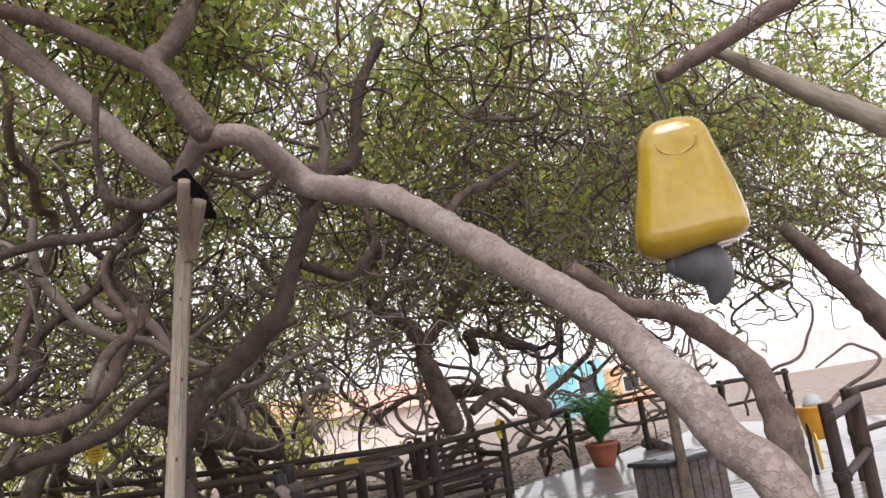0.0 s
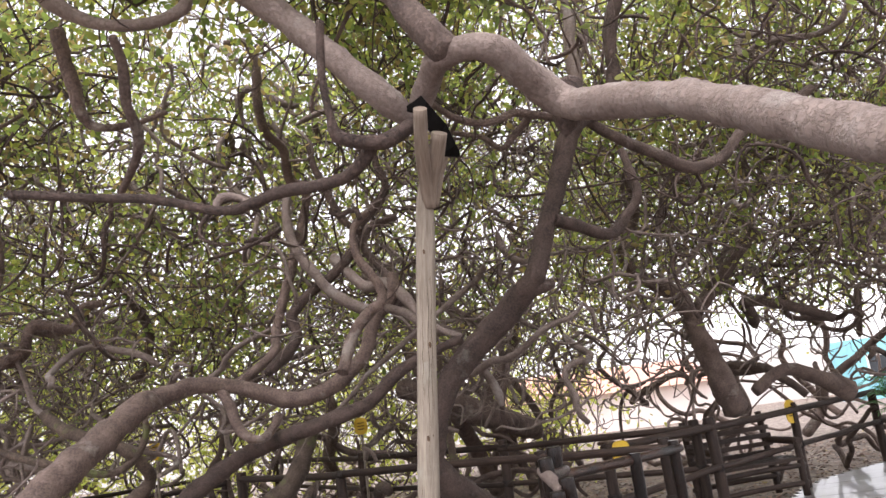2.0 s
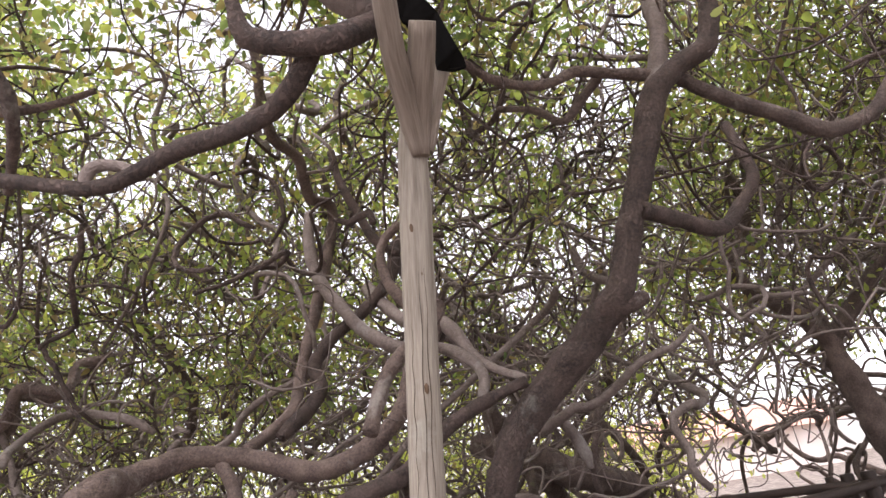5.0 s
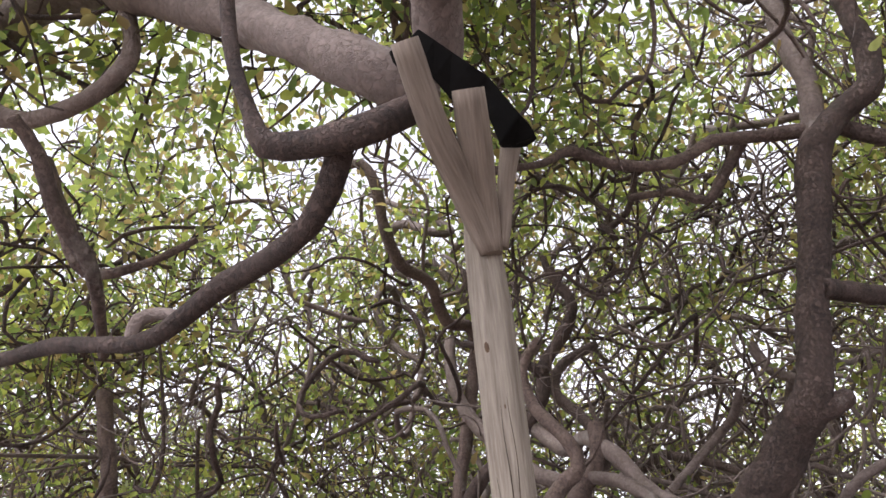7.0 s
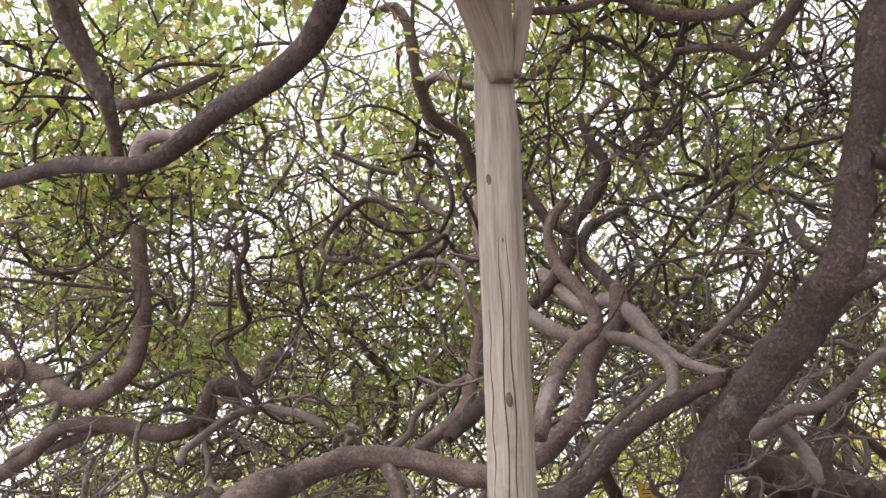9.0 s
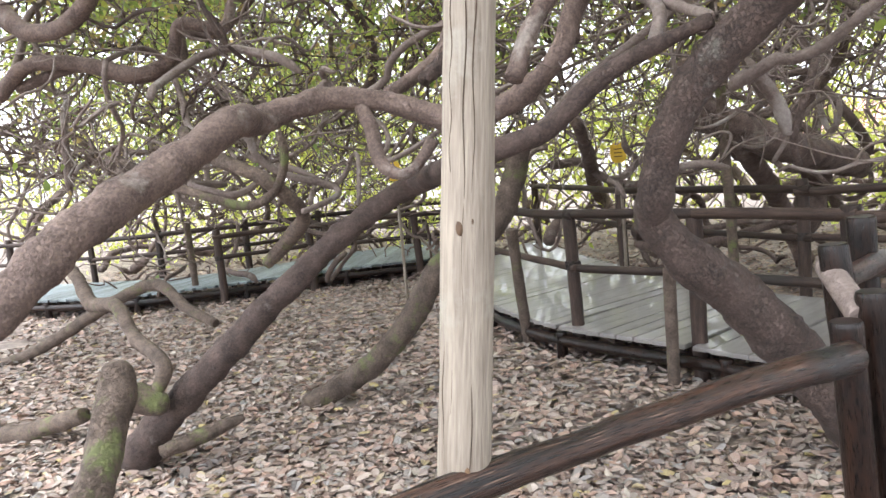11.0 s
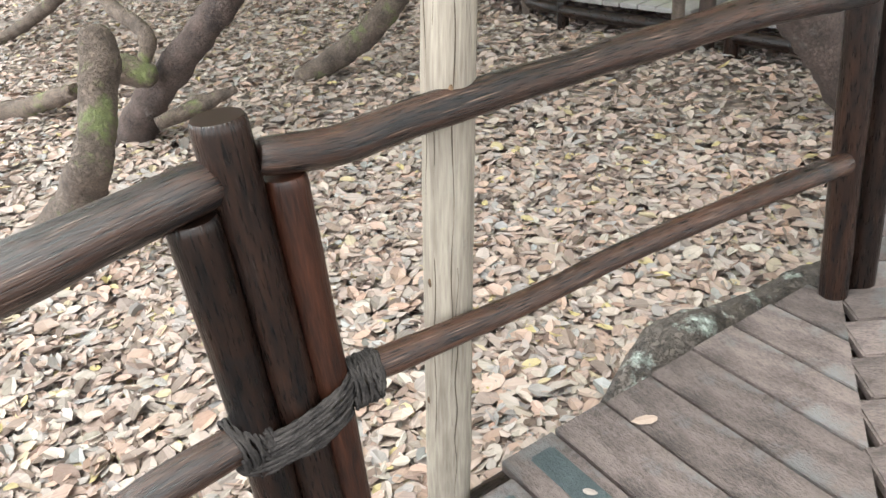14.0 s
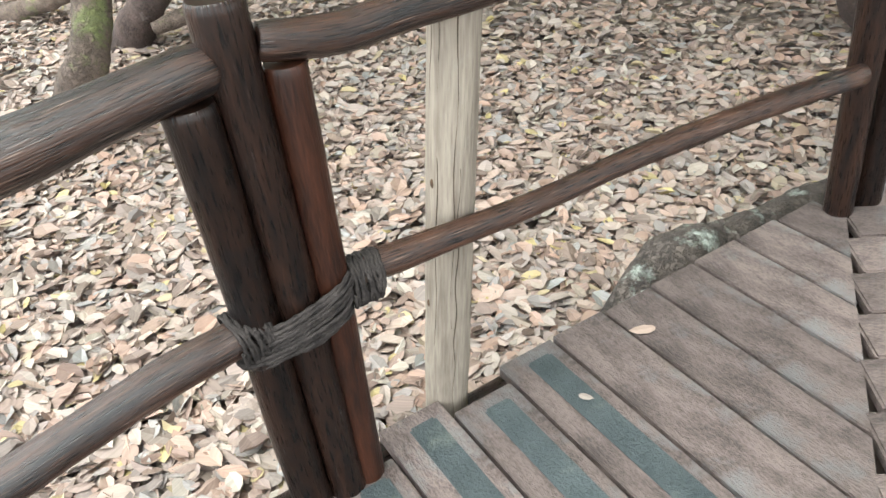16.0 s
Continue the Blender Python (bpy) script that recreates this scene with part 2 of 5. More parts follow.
def part(name, bm, mat, parent, label="", smooth=False):
    me = bpy.data.meshes.new(name)
    bm.to_mesh(me)
    bm.free()
    me.materials.append(mat)
    if smooth:
        me.polygons.foreach_set("use_smooth", [True] * len(me.polygons))
    ob = new(name, me)
    ob.parent = parent
    if label:
        ob["label"] = label
    return ob


def thing(name, at, label, category, group="", kind="", rz=0.0):
    ob = new(name)
    ob.empty_display_size = 0.1
    ob.location, ob.rotation_euler = at, (0, 0, radians(rz))
    return tagged(ob, label, category, group, kind)


def spline(pts, step):
    """A Catmull-Rom line through (x, y, z, r) points, about step metres apart."""
    p = np.array(pts, float)
    p = np.vstack([2 * p[0] - p[1], p, 2 * p[-1] - p[-2]])
    out = []
    for i in range(1, len(p) - 2):
        n = max(2, int(np.linalg.norm(p[i + 1, :3] - p[i, :3]) / step))
        for j in range(n):
            t = j / n
            a, b, c, d = p[i - 1], p[i], p[i + 1], p[i + 2]
            out.append(0.5 * (2 * b + (c - a) * t + (2 * a - 5 * b + 4 * c - d) * t * t + (3 * b - a - 3 * c + d) * t ** 3))
    out.append(p[-2])
    out = np.array(out)
    out[:, 3] = np.maximum(out[:, 3], 0.0003)
    return out


def tube_data(line, sides, rough=0.0, seed=0.0, cap=True):
    """Vertices and faces of a tube round a line of (x, y, z, r), with a lumpy skin."""
    n = len(line)
    c = line[:, :3]
    tan = np.gradient(c, axis=0)
    tan /= np.linalg.norm(tan, axis=1)[:, None] + 1e-9
    ref = np.array((0.0, 0.0, 1.0)) if abs(tan[0, 2]) < 0.9 else np.array((1.0, 0.0, 0.0))
    u = np.cross(tan[0], ref)
    u /= np.linalg.norm(u)
    us = []
    for i in range(n):
        u = u - tan[i] * (u @ tan[i])
        u /= math.sqrt(u @ u) + 1e-9
        us.append(u)
    us = np.array(us)
    vs = np.cross(tan, us)
    a = 2 * math.pi * np.arange(sides) / sides
    d = us[:, None, :] * np.cos(a)[None, :, None] + vs[:, None, :] * np.sin(a)[None, :, None]
    r = np.repeat(line[:, 3:4], sides, axis=1)
    if rough:
        q = c[:, None, :] + d * r[:, :, None]
        r = r * np.array([[1 + rough * (noise.noise(Vector(p * 7.0) + Vector((seed, 0, 0))) + 0.6 * noise.noise(Vector(p * 23.0))) for p in row] for row in q])
    verts = (c[:, None, :] + d * r[:, :, None]).reshape(-1, 3)
    faces = [(i * sides + s, i * sides + (s + 1) % sides, (i + 1) * sides + (s + 1) % sides, (i + 1) * sides + s)
             for i in range(n - 1) for s in range(sides)]
    if cap:
        faces.append(tuple(reversed(range(sides))))
        faces.append(tuple((n - 1) * sides + s for s in range(sides)))
    return verts, faces


def grain_map(ob, line, sides):
    """Lays the surface out flat: across the grain in metres, then along it."""
    far = np.concatenate([[0], np.cumsum(np.linalg.norm(np.diff(line[:, :3], axis=0), axis=1))]) + random.random() * 9
    turn = 2 * math.pi * float(np.mean(line[:, 3])) / sides
    layer = ob.data.uv_layers.new(name="grain")
    n, out = len(line), []
    for i in range(n - 1):
        for s in range(sides):
            out += [s * turn, far[i], (s + 1) * turn, far[i], (s + 1) * turn, far[i + 1], s * turn, far[i + 1]]
    out += [0.0] * (len(ob.data.loops) * 2 - len(out))
    layer.data.foreach_set("uv", out)
    for end in ob.data.polygons[-2:]:
        end.use_smooth = False
    return ob


def tube(name, pts, mat, parent=None, sides=14, step=0.05, rough=0.12, label=""):
    line = spline(pts, step)
    v, f = tube_data(line, sides, rough, random.random() * 50)
    return grain_map(mesh_object(name, v, f, mat, parent, True, label), line, sides)


def box_bm(sx, sy, sz, at=(0, 0, 0), bevel=0.0, m=None):
    bm = bmesh.new()
    bmesh.ops.create_cube(bm, size=1)
    bmesh.ops.scale(bm, vec=(sx, sy, sz), verts=bm.verts)
    if bevel:
        bmesh.ops.bevel(bm, geom=bm.edges[:], offset=bevel, segments=2, affect="EDGES")
    bmesh.ops.translate(bm, vec=at, verts=bm.verts)
    if m:
        bmesh.ops.transform(bm, matrix=m, verts=bm.verts)
    return bm


def revolve_bm(profile, steps=24):
    bm = bmesh.new()
    rings = []
    for r, z in profile:
        rings.append([bm.verts.new((r * math.cos(2 * math.pi * i / steps), r * math.sin(2 * math.pi * i / steps), z)) for i in range(steps)])
    for a, b in zip(rings, rings[1:]):
        for i in range(steps):
            bm.faces.new((a[i], a[(i + 1) % steps], b[(i + 1) % steps], b[i]))
    bm.faces.new(list(reversed(rings[0])))
    bm.faces.new(rings[-1])
    return bm


def log_part(name, a, b, r, mat, parent, label="", sides=14, bow=0.0, taper=1.0, rough=0.06):
    """A rough round log from a to b with softly rounded ends."""
    a, b = np.array(a, float), np.array(b, float)
    off = parent.location if parent else Vector((0, 0, 0))
    a, b = a - np.array(off), b - np.array(off)
    ln = np.linalg.norm(b - a)
    d = (b - a) / ln
    n = max(4, int(ln / 0.07))
    side = np.cross(d, (0.3, 0.5, 0.8))
    side /= np.linalg.norm(side)
    rows = []
    for i in range(n + 1):
        t = i / n
        wob = side * bow * math.sin(t * math.pi) + np.array(noise.noise_vector(Vector(a + d * t * ln) * 1.7)) * 0.008
        rows.append((*(a + d * t * ln + wob), r * (1 + (taper - 1) * t)))
    e0, e1 = np.array(rows[0]), np.array(rows[-1])
    head = [(*(e0[:3] - d * 0.001), e0[3] * 0.90), (*(e0[:3] + d * 0.004), e0[3] * 0.96)]
    tail = [(*(e1[:3] - d * 0.004), e1[3] * 0.96), (*(e1[:3] + d * 0.001), e1[3] * 0.90)]
    rows = head + [(*(np.array(rows[0][:3]) + d * 0.015), rows[0][3])] + rows[1:-1] + [(*(e1[:3] - d * 0.015), e1[3])] + tail
    line = np.array(rows)
    v, f = tube_data(line, sides, rough, random.random() * 50)
    return grain_map(mesh_object(name, v, f, mat, parent, True, label), line, sides)


# ---- ground and far surroundings ----
def ground_sheet():
    xs = np.concatenate([np.linspace(-1500, -20, 14), np.linspace(-16, 20, 73), np.linspace(25, 1500, 14)])
    ys = np.concatenate([np.linspace(-1500, -15, 12), np.linspace(-12, 20, 65), np.linspace(25, 1500, 14)])
    verts = []
    for y in ys:
        for x in xs:
            near = max(0.0, 1 - math.hypot(x - 1, y - 3) / 22)
            verts.append((x, y, -0.03 + near * 0.03 * noise.noise(Vector((x * 0.8, y * 0.8, 0)))))
    w = len(xs)
    faces = [(j * w + i, j * w + i + 1, (j + 1) * w + i + 1, (j + 1) * w + i) for j in range(len(ys) - 1) for i in range(w - 1)]
    return tagged(mesh_object("ground", verts, faces, SOIL), "bare soil under a carpet of dry cashew leaves", "ground", kind="structure")


ground = ground_sheet()
DECK_Z = 0.27


def under_deck(x, y):
    """Is this spot of the ground covered by boards?"""
    near = (x - 0.013) * 0.788 - (y - 0.147) * 0.615
    if near > 0.12 and y < 1.1:
        return True
    return False


def board(name, a, b, wide, mat, parent, z=DECK_Z, thick=0.035, gap=0.0):
    """A deck board from a to b (its middle line), its top at z."""
    a, b = Vector((*a, 0)), Vector((*b, 0))
    d = b - a
    ln = d.length
    key = (round(ln, 2), round(wide, 3), mat.name)
    if key not in BOARDS:
        bm = box_bm(ln, wide, thick, bevel=0.006)
        me = bpy.data.meshes.new(name)
        bm.to_mesh(me)
        bm.free()
        me.materials.append(mat)
        BOARDS[key] = me
    ob = new(name, BOARDS[key])
    ob.parent = parent
    mid = (a + b) / 2
    ob.matrix_basis = pose(mid.x, mid.y, z - thick / 2 + random.uniform(-0.0015, 0.0015), random.uniform(-0.3, 0.3), 0, math.degrees(math.atan2(d.y, d.x)))
    return ob


BOARDS = {}
near_deck = thing("near_deck", (0, 0, 0), "weathered brown board walkway with mitred boards", "deck", kind="structure")
EDGE0, EDGE_U, BOARD_U = Vector((0.013, 0.147)), Vector((0.615, 0.788)), Vector((0.790, -0.613))
PITCH = 0.170
for k in range(-32, 9):
    s = EDGE0 + EDGE_U * PITCH * (k + 0.5)
    if k == -1:
        s = s + BOARD_U * 0.062
    if k < -2:
        s = s + BOARD_U * 0.09
    s = s + BOARD_U * random.uniform(-0.012, 0.012)
    reach = (0.829 - s.x) / BOARD_U.x if k > -8 else 3.0
    if reach < 0.08:
        continue
    e = s + BOARD_U * reach
    if k > -8:
        bm = box_bm(reach + 0.25, 0.160, 0.035, bevel=0.003)
        turn = pose(*((s + e) / 2), DECK_Z - 0.0175 + random.uniform(-0.0015, 0.0015), random.uniform(-0.3, 0.3), 0, math.degrees(math.atan2(BOARD_U.y, BOARD_U.x))) @ Matrix.Translation((0.125, 0, 0))
        cut = turn.inverted() @ Vector((0.832, 0, DECK_Z))
        bmesh.ops.bisect_plane(bm, geom=bm.verts[:] + bm.edges[:] + bm.faces[:], plane_co=cut, plane_no=turn.inverted().to_3x3() @ Vector((1, 0, 0)), clear_outer=True)
        bmesh.ops.holes_fill(bm, edges=bm.edges[:])
        ob = part("board", bm, DECK, near_deck)
        ob.matrix_basis = turn
    else:
        ob = board("board", s, e, 0.158, DECK, near_deck)
    if k < 1:
        board("grip_strip", s + BOARD_U * 0.04 + EDGE_U * 0.012, e + EDGE_U * 0.012, 0.07, GRIP, near_deck, z=DECK_Z + 0.0025, thick=0.006)
y = -5.4
while y < 3.0:
    x0 = 0.840 if y < 1.0 else 0.86 + (y - 1.0) * 0.2 if y < 1.8 else 1.02 + (y - 1.8) * 0.95
    board("board", (x0, y), (3.3, y + 0.30 * (3.3 - x0)), 0.157, DECK, near_deck)
    y += 0.168
log_part("edge_beam", (-3.68, -4.58, 0.16), (0.70, 1.03, 0.16), 0.05, LOG, near_deck)
log_part("edge_beam", (0.99, 1.75, 0.16), (2.3, 3.2, 0.16), 0.05, LOG, near_deck)


def walkway(name, inner, outer, mat, label, pitch=0.16):
    """Boards laid across a strip between two edge lines, with a dark beam under each edge."""
    top = thing(name, (0, 0, 0), label, "deck", kind="structure")
    a, b = spline([(*p, 0, 1) for p in inner], 0.05), spline([(*p, 0, 1) for p in outer], 0.05)
    n = int(max(np.linalg.norm(np.diff(a[:, :2], axis=0), axis=1).sum(), np.linalg.norm(np.diff(b[:, :2], axis=0), axis=1).sum()) / pitch)
    pick = lambda line, t: line[min(len(line) - 1, int(t * (len(line) - 1)))][:2]
    for i in range(n + 1):
        board("board", pick(a, i / n), pick(b, i / n), pitch * 0.985, mat, top)
    for line in (a, b):
        pts = [(*p[:2], DECK_Z - 0.12, 0.05) for p in line[::6]]
        if len(pts) > 3:
            tube("edge_beam", pts, LOG, top, 6, 0.2, 0.03)
            for p in pts[2::5]:
                log_part("pile", (p[0], p[1], -0.06), (p[0], p[1], DECK_Z - 0.05), 0.05, LOG, top, sides=8)
    return top


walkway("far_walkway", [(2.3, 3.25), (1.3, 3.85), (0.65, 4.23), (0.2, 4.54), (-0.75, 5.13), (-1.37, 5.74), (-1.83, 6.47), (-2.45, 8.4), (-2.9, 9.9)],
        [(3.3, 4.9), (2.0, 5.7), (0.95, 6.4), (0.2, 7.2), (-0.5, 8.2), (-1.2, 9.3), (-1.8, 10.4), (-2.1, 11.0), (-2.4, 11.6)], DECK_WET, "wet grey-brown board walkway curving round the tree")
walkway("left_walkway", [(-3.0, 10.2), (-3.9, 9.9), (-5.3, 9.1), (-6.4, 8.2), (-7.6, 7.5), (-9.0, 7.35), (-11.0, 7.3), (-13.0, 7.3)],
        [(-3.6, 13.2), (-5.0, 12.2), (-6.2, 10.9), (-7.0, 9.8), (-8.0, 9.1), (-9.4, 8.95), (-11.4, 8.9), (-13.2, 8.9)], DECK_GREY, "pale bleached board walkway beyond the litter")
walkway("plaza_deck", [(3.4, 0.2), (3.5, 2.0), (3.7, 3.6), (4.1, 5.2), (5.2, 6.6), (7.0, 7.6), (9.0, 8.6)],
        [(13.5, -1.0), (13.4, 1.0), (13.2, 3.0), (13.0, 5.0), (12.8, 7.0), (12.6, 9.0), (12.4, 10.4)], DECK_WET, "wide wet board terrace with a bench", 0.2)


# ---- dry leaves on the ground ----
def leaf_patch(name, places, size, mat, curl, flat, label, category, parent=None, kind="stuff", light=False):
    """Many small leaves in one mesh: each an oval blade folded along its midrib. places: x, y, z, and a preferred normal tilt."""
    n = len(places)
    rng = np.random.default_rng(len(name) * 7 + n)
    ln = size * (rng.uniform(0.6, 1.25, n) if light else 0.42 + 0.88 * rng.random(n) ** 1.2)
    wd = ln * rng.uniform(0.42, 0.70, n)
    yaw = rng.uniform(0, 2 * math.pi, n)
    tilt = rng.normal(0, flat, n)
    roll = rng.normal(0, flat, n)
    cup = ln * rng.normal(0, curl, n)
    shape = np.array([(-0.5, 0, 0), (-0.25, 0.36, 1), (0.15, 0.5, 1), (0.42, 0.30, 0.8), (0.5, 0, 0.1), (0.42, -0.30, 0.8), (0.15, -0.5, 1), (-0.25, -0.36, 1), (0.0, 0, 0)])
    tri = np.array([(0, 8, 1), (1, 8, 2), (2, 8, 3), (3, 8, 4), (4, 8, 5), (5, 8, 6), (6, 8, 7), (7, 8, 0)])
    if light:
        shape = np.array([(-0.5, 0, 0), (0.05, 0.42, 1), (0.38, 0.34, 0.9), (0.5, 0, 0), (0.38, -0.34, 0.9), (0.05, -0.42, 1)])
        tri = np.array([(0, 3, 1), (1, 3, 2), (0, 5, 3), (5, 4, 3)])
    m = len(shape)
    x = shape[None, :, 0] * ln[:, None]
    y = shape[None, :, 1] * wd[:, None]
    z = shape[None, :, 2] * cup[:, None] + (shape[None, :, 0] ** 2) * (cup * rng.uniform(-2.5, 2.5, n))[:, None]
    ct, st, cr, sr, cy, sy = np.cos(tilt)[:, None], np.sin(tilt)[:, None], np.cos(roll)[:, None], np.sin(roll)[:, None], np.cos(yaw)[:, None], np.sin(yaw)[:, None]
    y, z = y * cr - z * sr, y * sr + z * cr
    x, z = x * ct + z * st, -x * st + z * ct
    x, y = x * cy - y * sy, x * sy + y * cy
    v = np.stack([x, y, z], -1) + places[:, None, :3]
    base = (np.arange(n) * m)[:, None, None]
    f = (tri[None] + base).reshape(-1, 3)
    me = bpy.data.meshes.new(name)
    me.vertices.add(n * m)
    me.vertices.foreach_set("co", v.reshape(-1).astype(np.float32))
    me.loops.add(len(f) * 3)
    me.loops.foreach_set("vertex_index", f.reshape(-1).astype(np.int32))
    me.polygons.add(len(f))
    me.polygons.foreach_set("loop_start", np.arange(0, len(f) * 3, 3, dtype=np.int32))
    me.polygons.foreach_set("use_smooth", np.full(len(f), light))
    me.materials.append(mat)
    me.update(calc_edges=True)
    me.validate()
    ob = new(name, me)
    ob.parent = parent
    return tagged(ob, label, category, "", kind)


rng = np.random.default_rng(5)
spots = []
for x0, x1, y0, y1, per in ((-2.6, 1.6, -1.2, 2.6, 1500), (-4.5, 2.4, -1.6, 3.2, 1150), (-7.5, 3.2, 3.2, 6.6, 620), (-11, 4, 6.0, 11, 340), (3, 13, 6, 15, 160), (-12, 3, 11, 18, 130)):
    n = int((x1 - x0) * (y1 - y0) * per)
    q = np.stack([rng.uniform(x0, x1, n), rng.uniform(y0, y1, n), rng.uniform(-0.015, 0.032, n)], -1)
    spots.append(q)
spots = np.vstack(spots)
spots = spots[[not under_deck(a, b) for a, b, _ in spots]]
leaf_patch("dry_leaf_litter", spots, 0.082, DRY, 0.12, 0.21, "thick carpet of curled beige and brown dry leaves", "leaf litter")
few = np.array([(0.33, 0.36, 0.278), (0.24, 0.10, 0.278), (1.4, -0.2, 0.278), (-0.02, -0.3, 0.278)])
leaf_patch("fallen_leaf_on_deck", few, 0.06, DRY, 0.08, 0.12, "single dry leaves lying on the deck boards", "leaf litter")


# ---- fences ----
def fence(name, posts, label, height=1.0, base=0.0, rails=(0.95, 0.52), lean=(0.0, 0.0), r=0.056, group="log fences"):
    top = thing(name, (posts[0][0], posts[0][1], base), label, "fence", group)
    heads = []
    for x, y in posts:
        h = DECK_Z + height + random.uniform(-0.03, 0.06)
        a, b = (x, y, base - 0.05), (x + lean[0] + random.uniform(-0.03, 0.03), y + lean[1] + random.uniform(-0.03, 0.03), h)
        log_part("post", a, b, r * random.uniform(0.9, 1.1), LOG_DRY, top)
        heads.append((a, b))
    for (a0, b0), (a1, b1) in zip(heads, heads[1:]):
        for z in rails:
            t0 = (z + DECK_Z - a0[2]) / (b0[2] - a0[2])
            t1 = (z + DECK_Z - a1[2]) / (b1[2] - a1[2])
            p, q = np.array(a0) + (np.array(b0) - a0) * t0, np.array(a1) + (np.array(b1) - a1) * t1
            p, q = p + (0, -0.03, random.uniform(-0.02, 0.02)), q + (0, -0.03, random.uniform(-0.02, 0.02))
            log_part("rail", p - (q - p) * 0.03, q + (q - p) * 0.03, r * (0.72 if z > 0.7 else 0.6), LOG_DRY, top, bow=random.uniform(-0.02, 0.02), sides=10)
    for (a, b) in heads:
        t = (rails[1] + DECK_Z - a[2]) / (b[2] - a[2])
        c = np.array(a) + (np.array(b) - a) * t
        coil = [(*(c - np.array(top.location) + np.array((math.cos(s * 1.26) * r * 1.12, math.sin(s * 1.26) * r * 1.12, -0.035 + s * 0.0024))), 0.008) for s in range(30)]
        tube("lashing", coil, ROPE, top, 6, 0.05, 0.1)
    return top


fence("log_fence", [(-2.05, 6.9), (-0.69, 5.25), (0.31, 4.62), (1.25, 3.95), (2.2, 3.35)], "dark log fence with rope lashings beside the walkway")
fence("log_fence", [(3.2, 5.2), (1.21, 6.4), (-0.63, 8.4), (-2.3, 11.2)], "dark log fence on the outer side of the walkway")
fence("log_fence", [(-3.0, 10.1), (-3.9, 9.8), (-5.35, 9.0), (-6.35, 8.1)], "dark log fence along the pale walkway", height=0.78, rails=(0.72, 0.40))
fence("log_fence", [(-3.7, 13.2), (-5.1, 12.3), (-6.3, 11.0), (-7.1, 9.9), (-8.3, 9.15), (-9.6, 9.0), (-11.4, 8.95), (-13.2, 8.95)], "dark log fence behind the pale walkway", height=0.78, rails=(0.72, 0.40))
fence("log_fence", [(1.83, 3.83), (3.3, 5.0), (4.9, 6.3), (6.95, 7.8), (8.68, 8.0), (11.0, 8.4), (13.2, 8.8)], "dark log fence behind the terrace bench", base=0.2)
fence("log_fence", [(4.64, 0.26), (5.9, 1.1), (7.0, 2.1), (8.6, 2.5)], "dark log fence beside the orange bin", base=0.2)

near_fence = thing("near_log_fence", (0, 0, 0), "dark varnished log railing with rope lashing at a triple post", "railing", "log fences")
log_part("post", (-0.241, -0.324, 0.15), (-0.251, -0.337, 1.176), 0.041, LOG, near_fence, rough=0.05)
log_part("post", (-0.192, -0.264, 0.15), (-0.207, -0.282, 1.307), 0.042, LOG, near_fence, "nearly black round post", rough=0.05)
log_part("post", (-0.163, -0.227, 0.15), (-0.158, -0.221, 1.193), 0.035, LOG_RED, near_fence, "reddish brown round post", rough=0.05)
tube("handrail", [(-0.181, -0.25, 1.232, 0.026), (-0.167, -0.232, 1.227, 0.031), (-0.099, -0.148, 1.212, 0.032), (-0.036, -0.069, 1.217, 0.032), (0.032, 0.015, 1.219, 0.032), (0.104, 0.105, 1.221, 0.032), (0.183, 0.202, 1.219, 0.03), (0.268, 0.308, 1.22, 0.032), (0.36, 0.423, 1.217, 0.034), (0.461, 0.548, 1.218, 0.036), (0.573, 0.687, 1.211, 0.037), (0.75, 0.907, 1.195, 0.042)], LOG_WORN, near_fence, 18, 0.03, 0.07)
tube("handrail", [(-0.218, -0.296, 1.216, 0.032), (-0.244, -0.327, 1.212, 0.039), (-0.315, -0.416, 1.196, 0.042), (-0.363, -0.476, 1.184, 0.044), (-0.409, -0.533, 1.173, 0.046), (-0.477, -0.617, 1.158, 0.048), (-0.639, -0.819, 1.123, 0.055)], LOG_WORN, near_fence, 18, 0.03, 0.07)
tube("lower_rail", [(-0.121, -0.175, 0.788, 0.028), (-0.092, -0.139, 0.784, 0.029), (0, -0.025, 0.778, 0.027), (0.128, 0.135, 0.772, 0.025), (0.273, 0.315, 0.78, 0.026), (0.438, 0.519, 0.774, 0.027), (0.627, 0.755, 0.759, 0.029), (0.765, 0.925, 0.742, 0.03)], LOG_WORN, near_fence, 16, 0.03, 0.06)
tube("lower_rail", [(-0.266, -0.355, 0.757, 0.032), (-0.285, -0.379, 0.751, 0.034), (-0.348, -0.457, 0.738, 0.035), (-0.41, -0.535, 0.714, 0.036), (-0.47, -0.609, 0.69, 0.037), (-0.528, -0.681, 0.668, 0.039), (-0.731, -0.933, 0.611, 0.046)], LOG_WORN, near_fence, 16, 0.03, 0.06)
for x, y in ((-1.25, -1.50),):
    log_part("post", (x, y, 0.1), (x, y, 1.25), 0.04, LOG, near_fence)


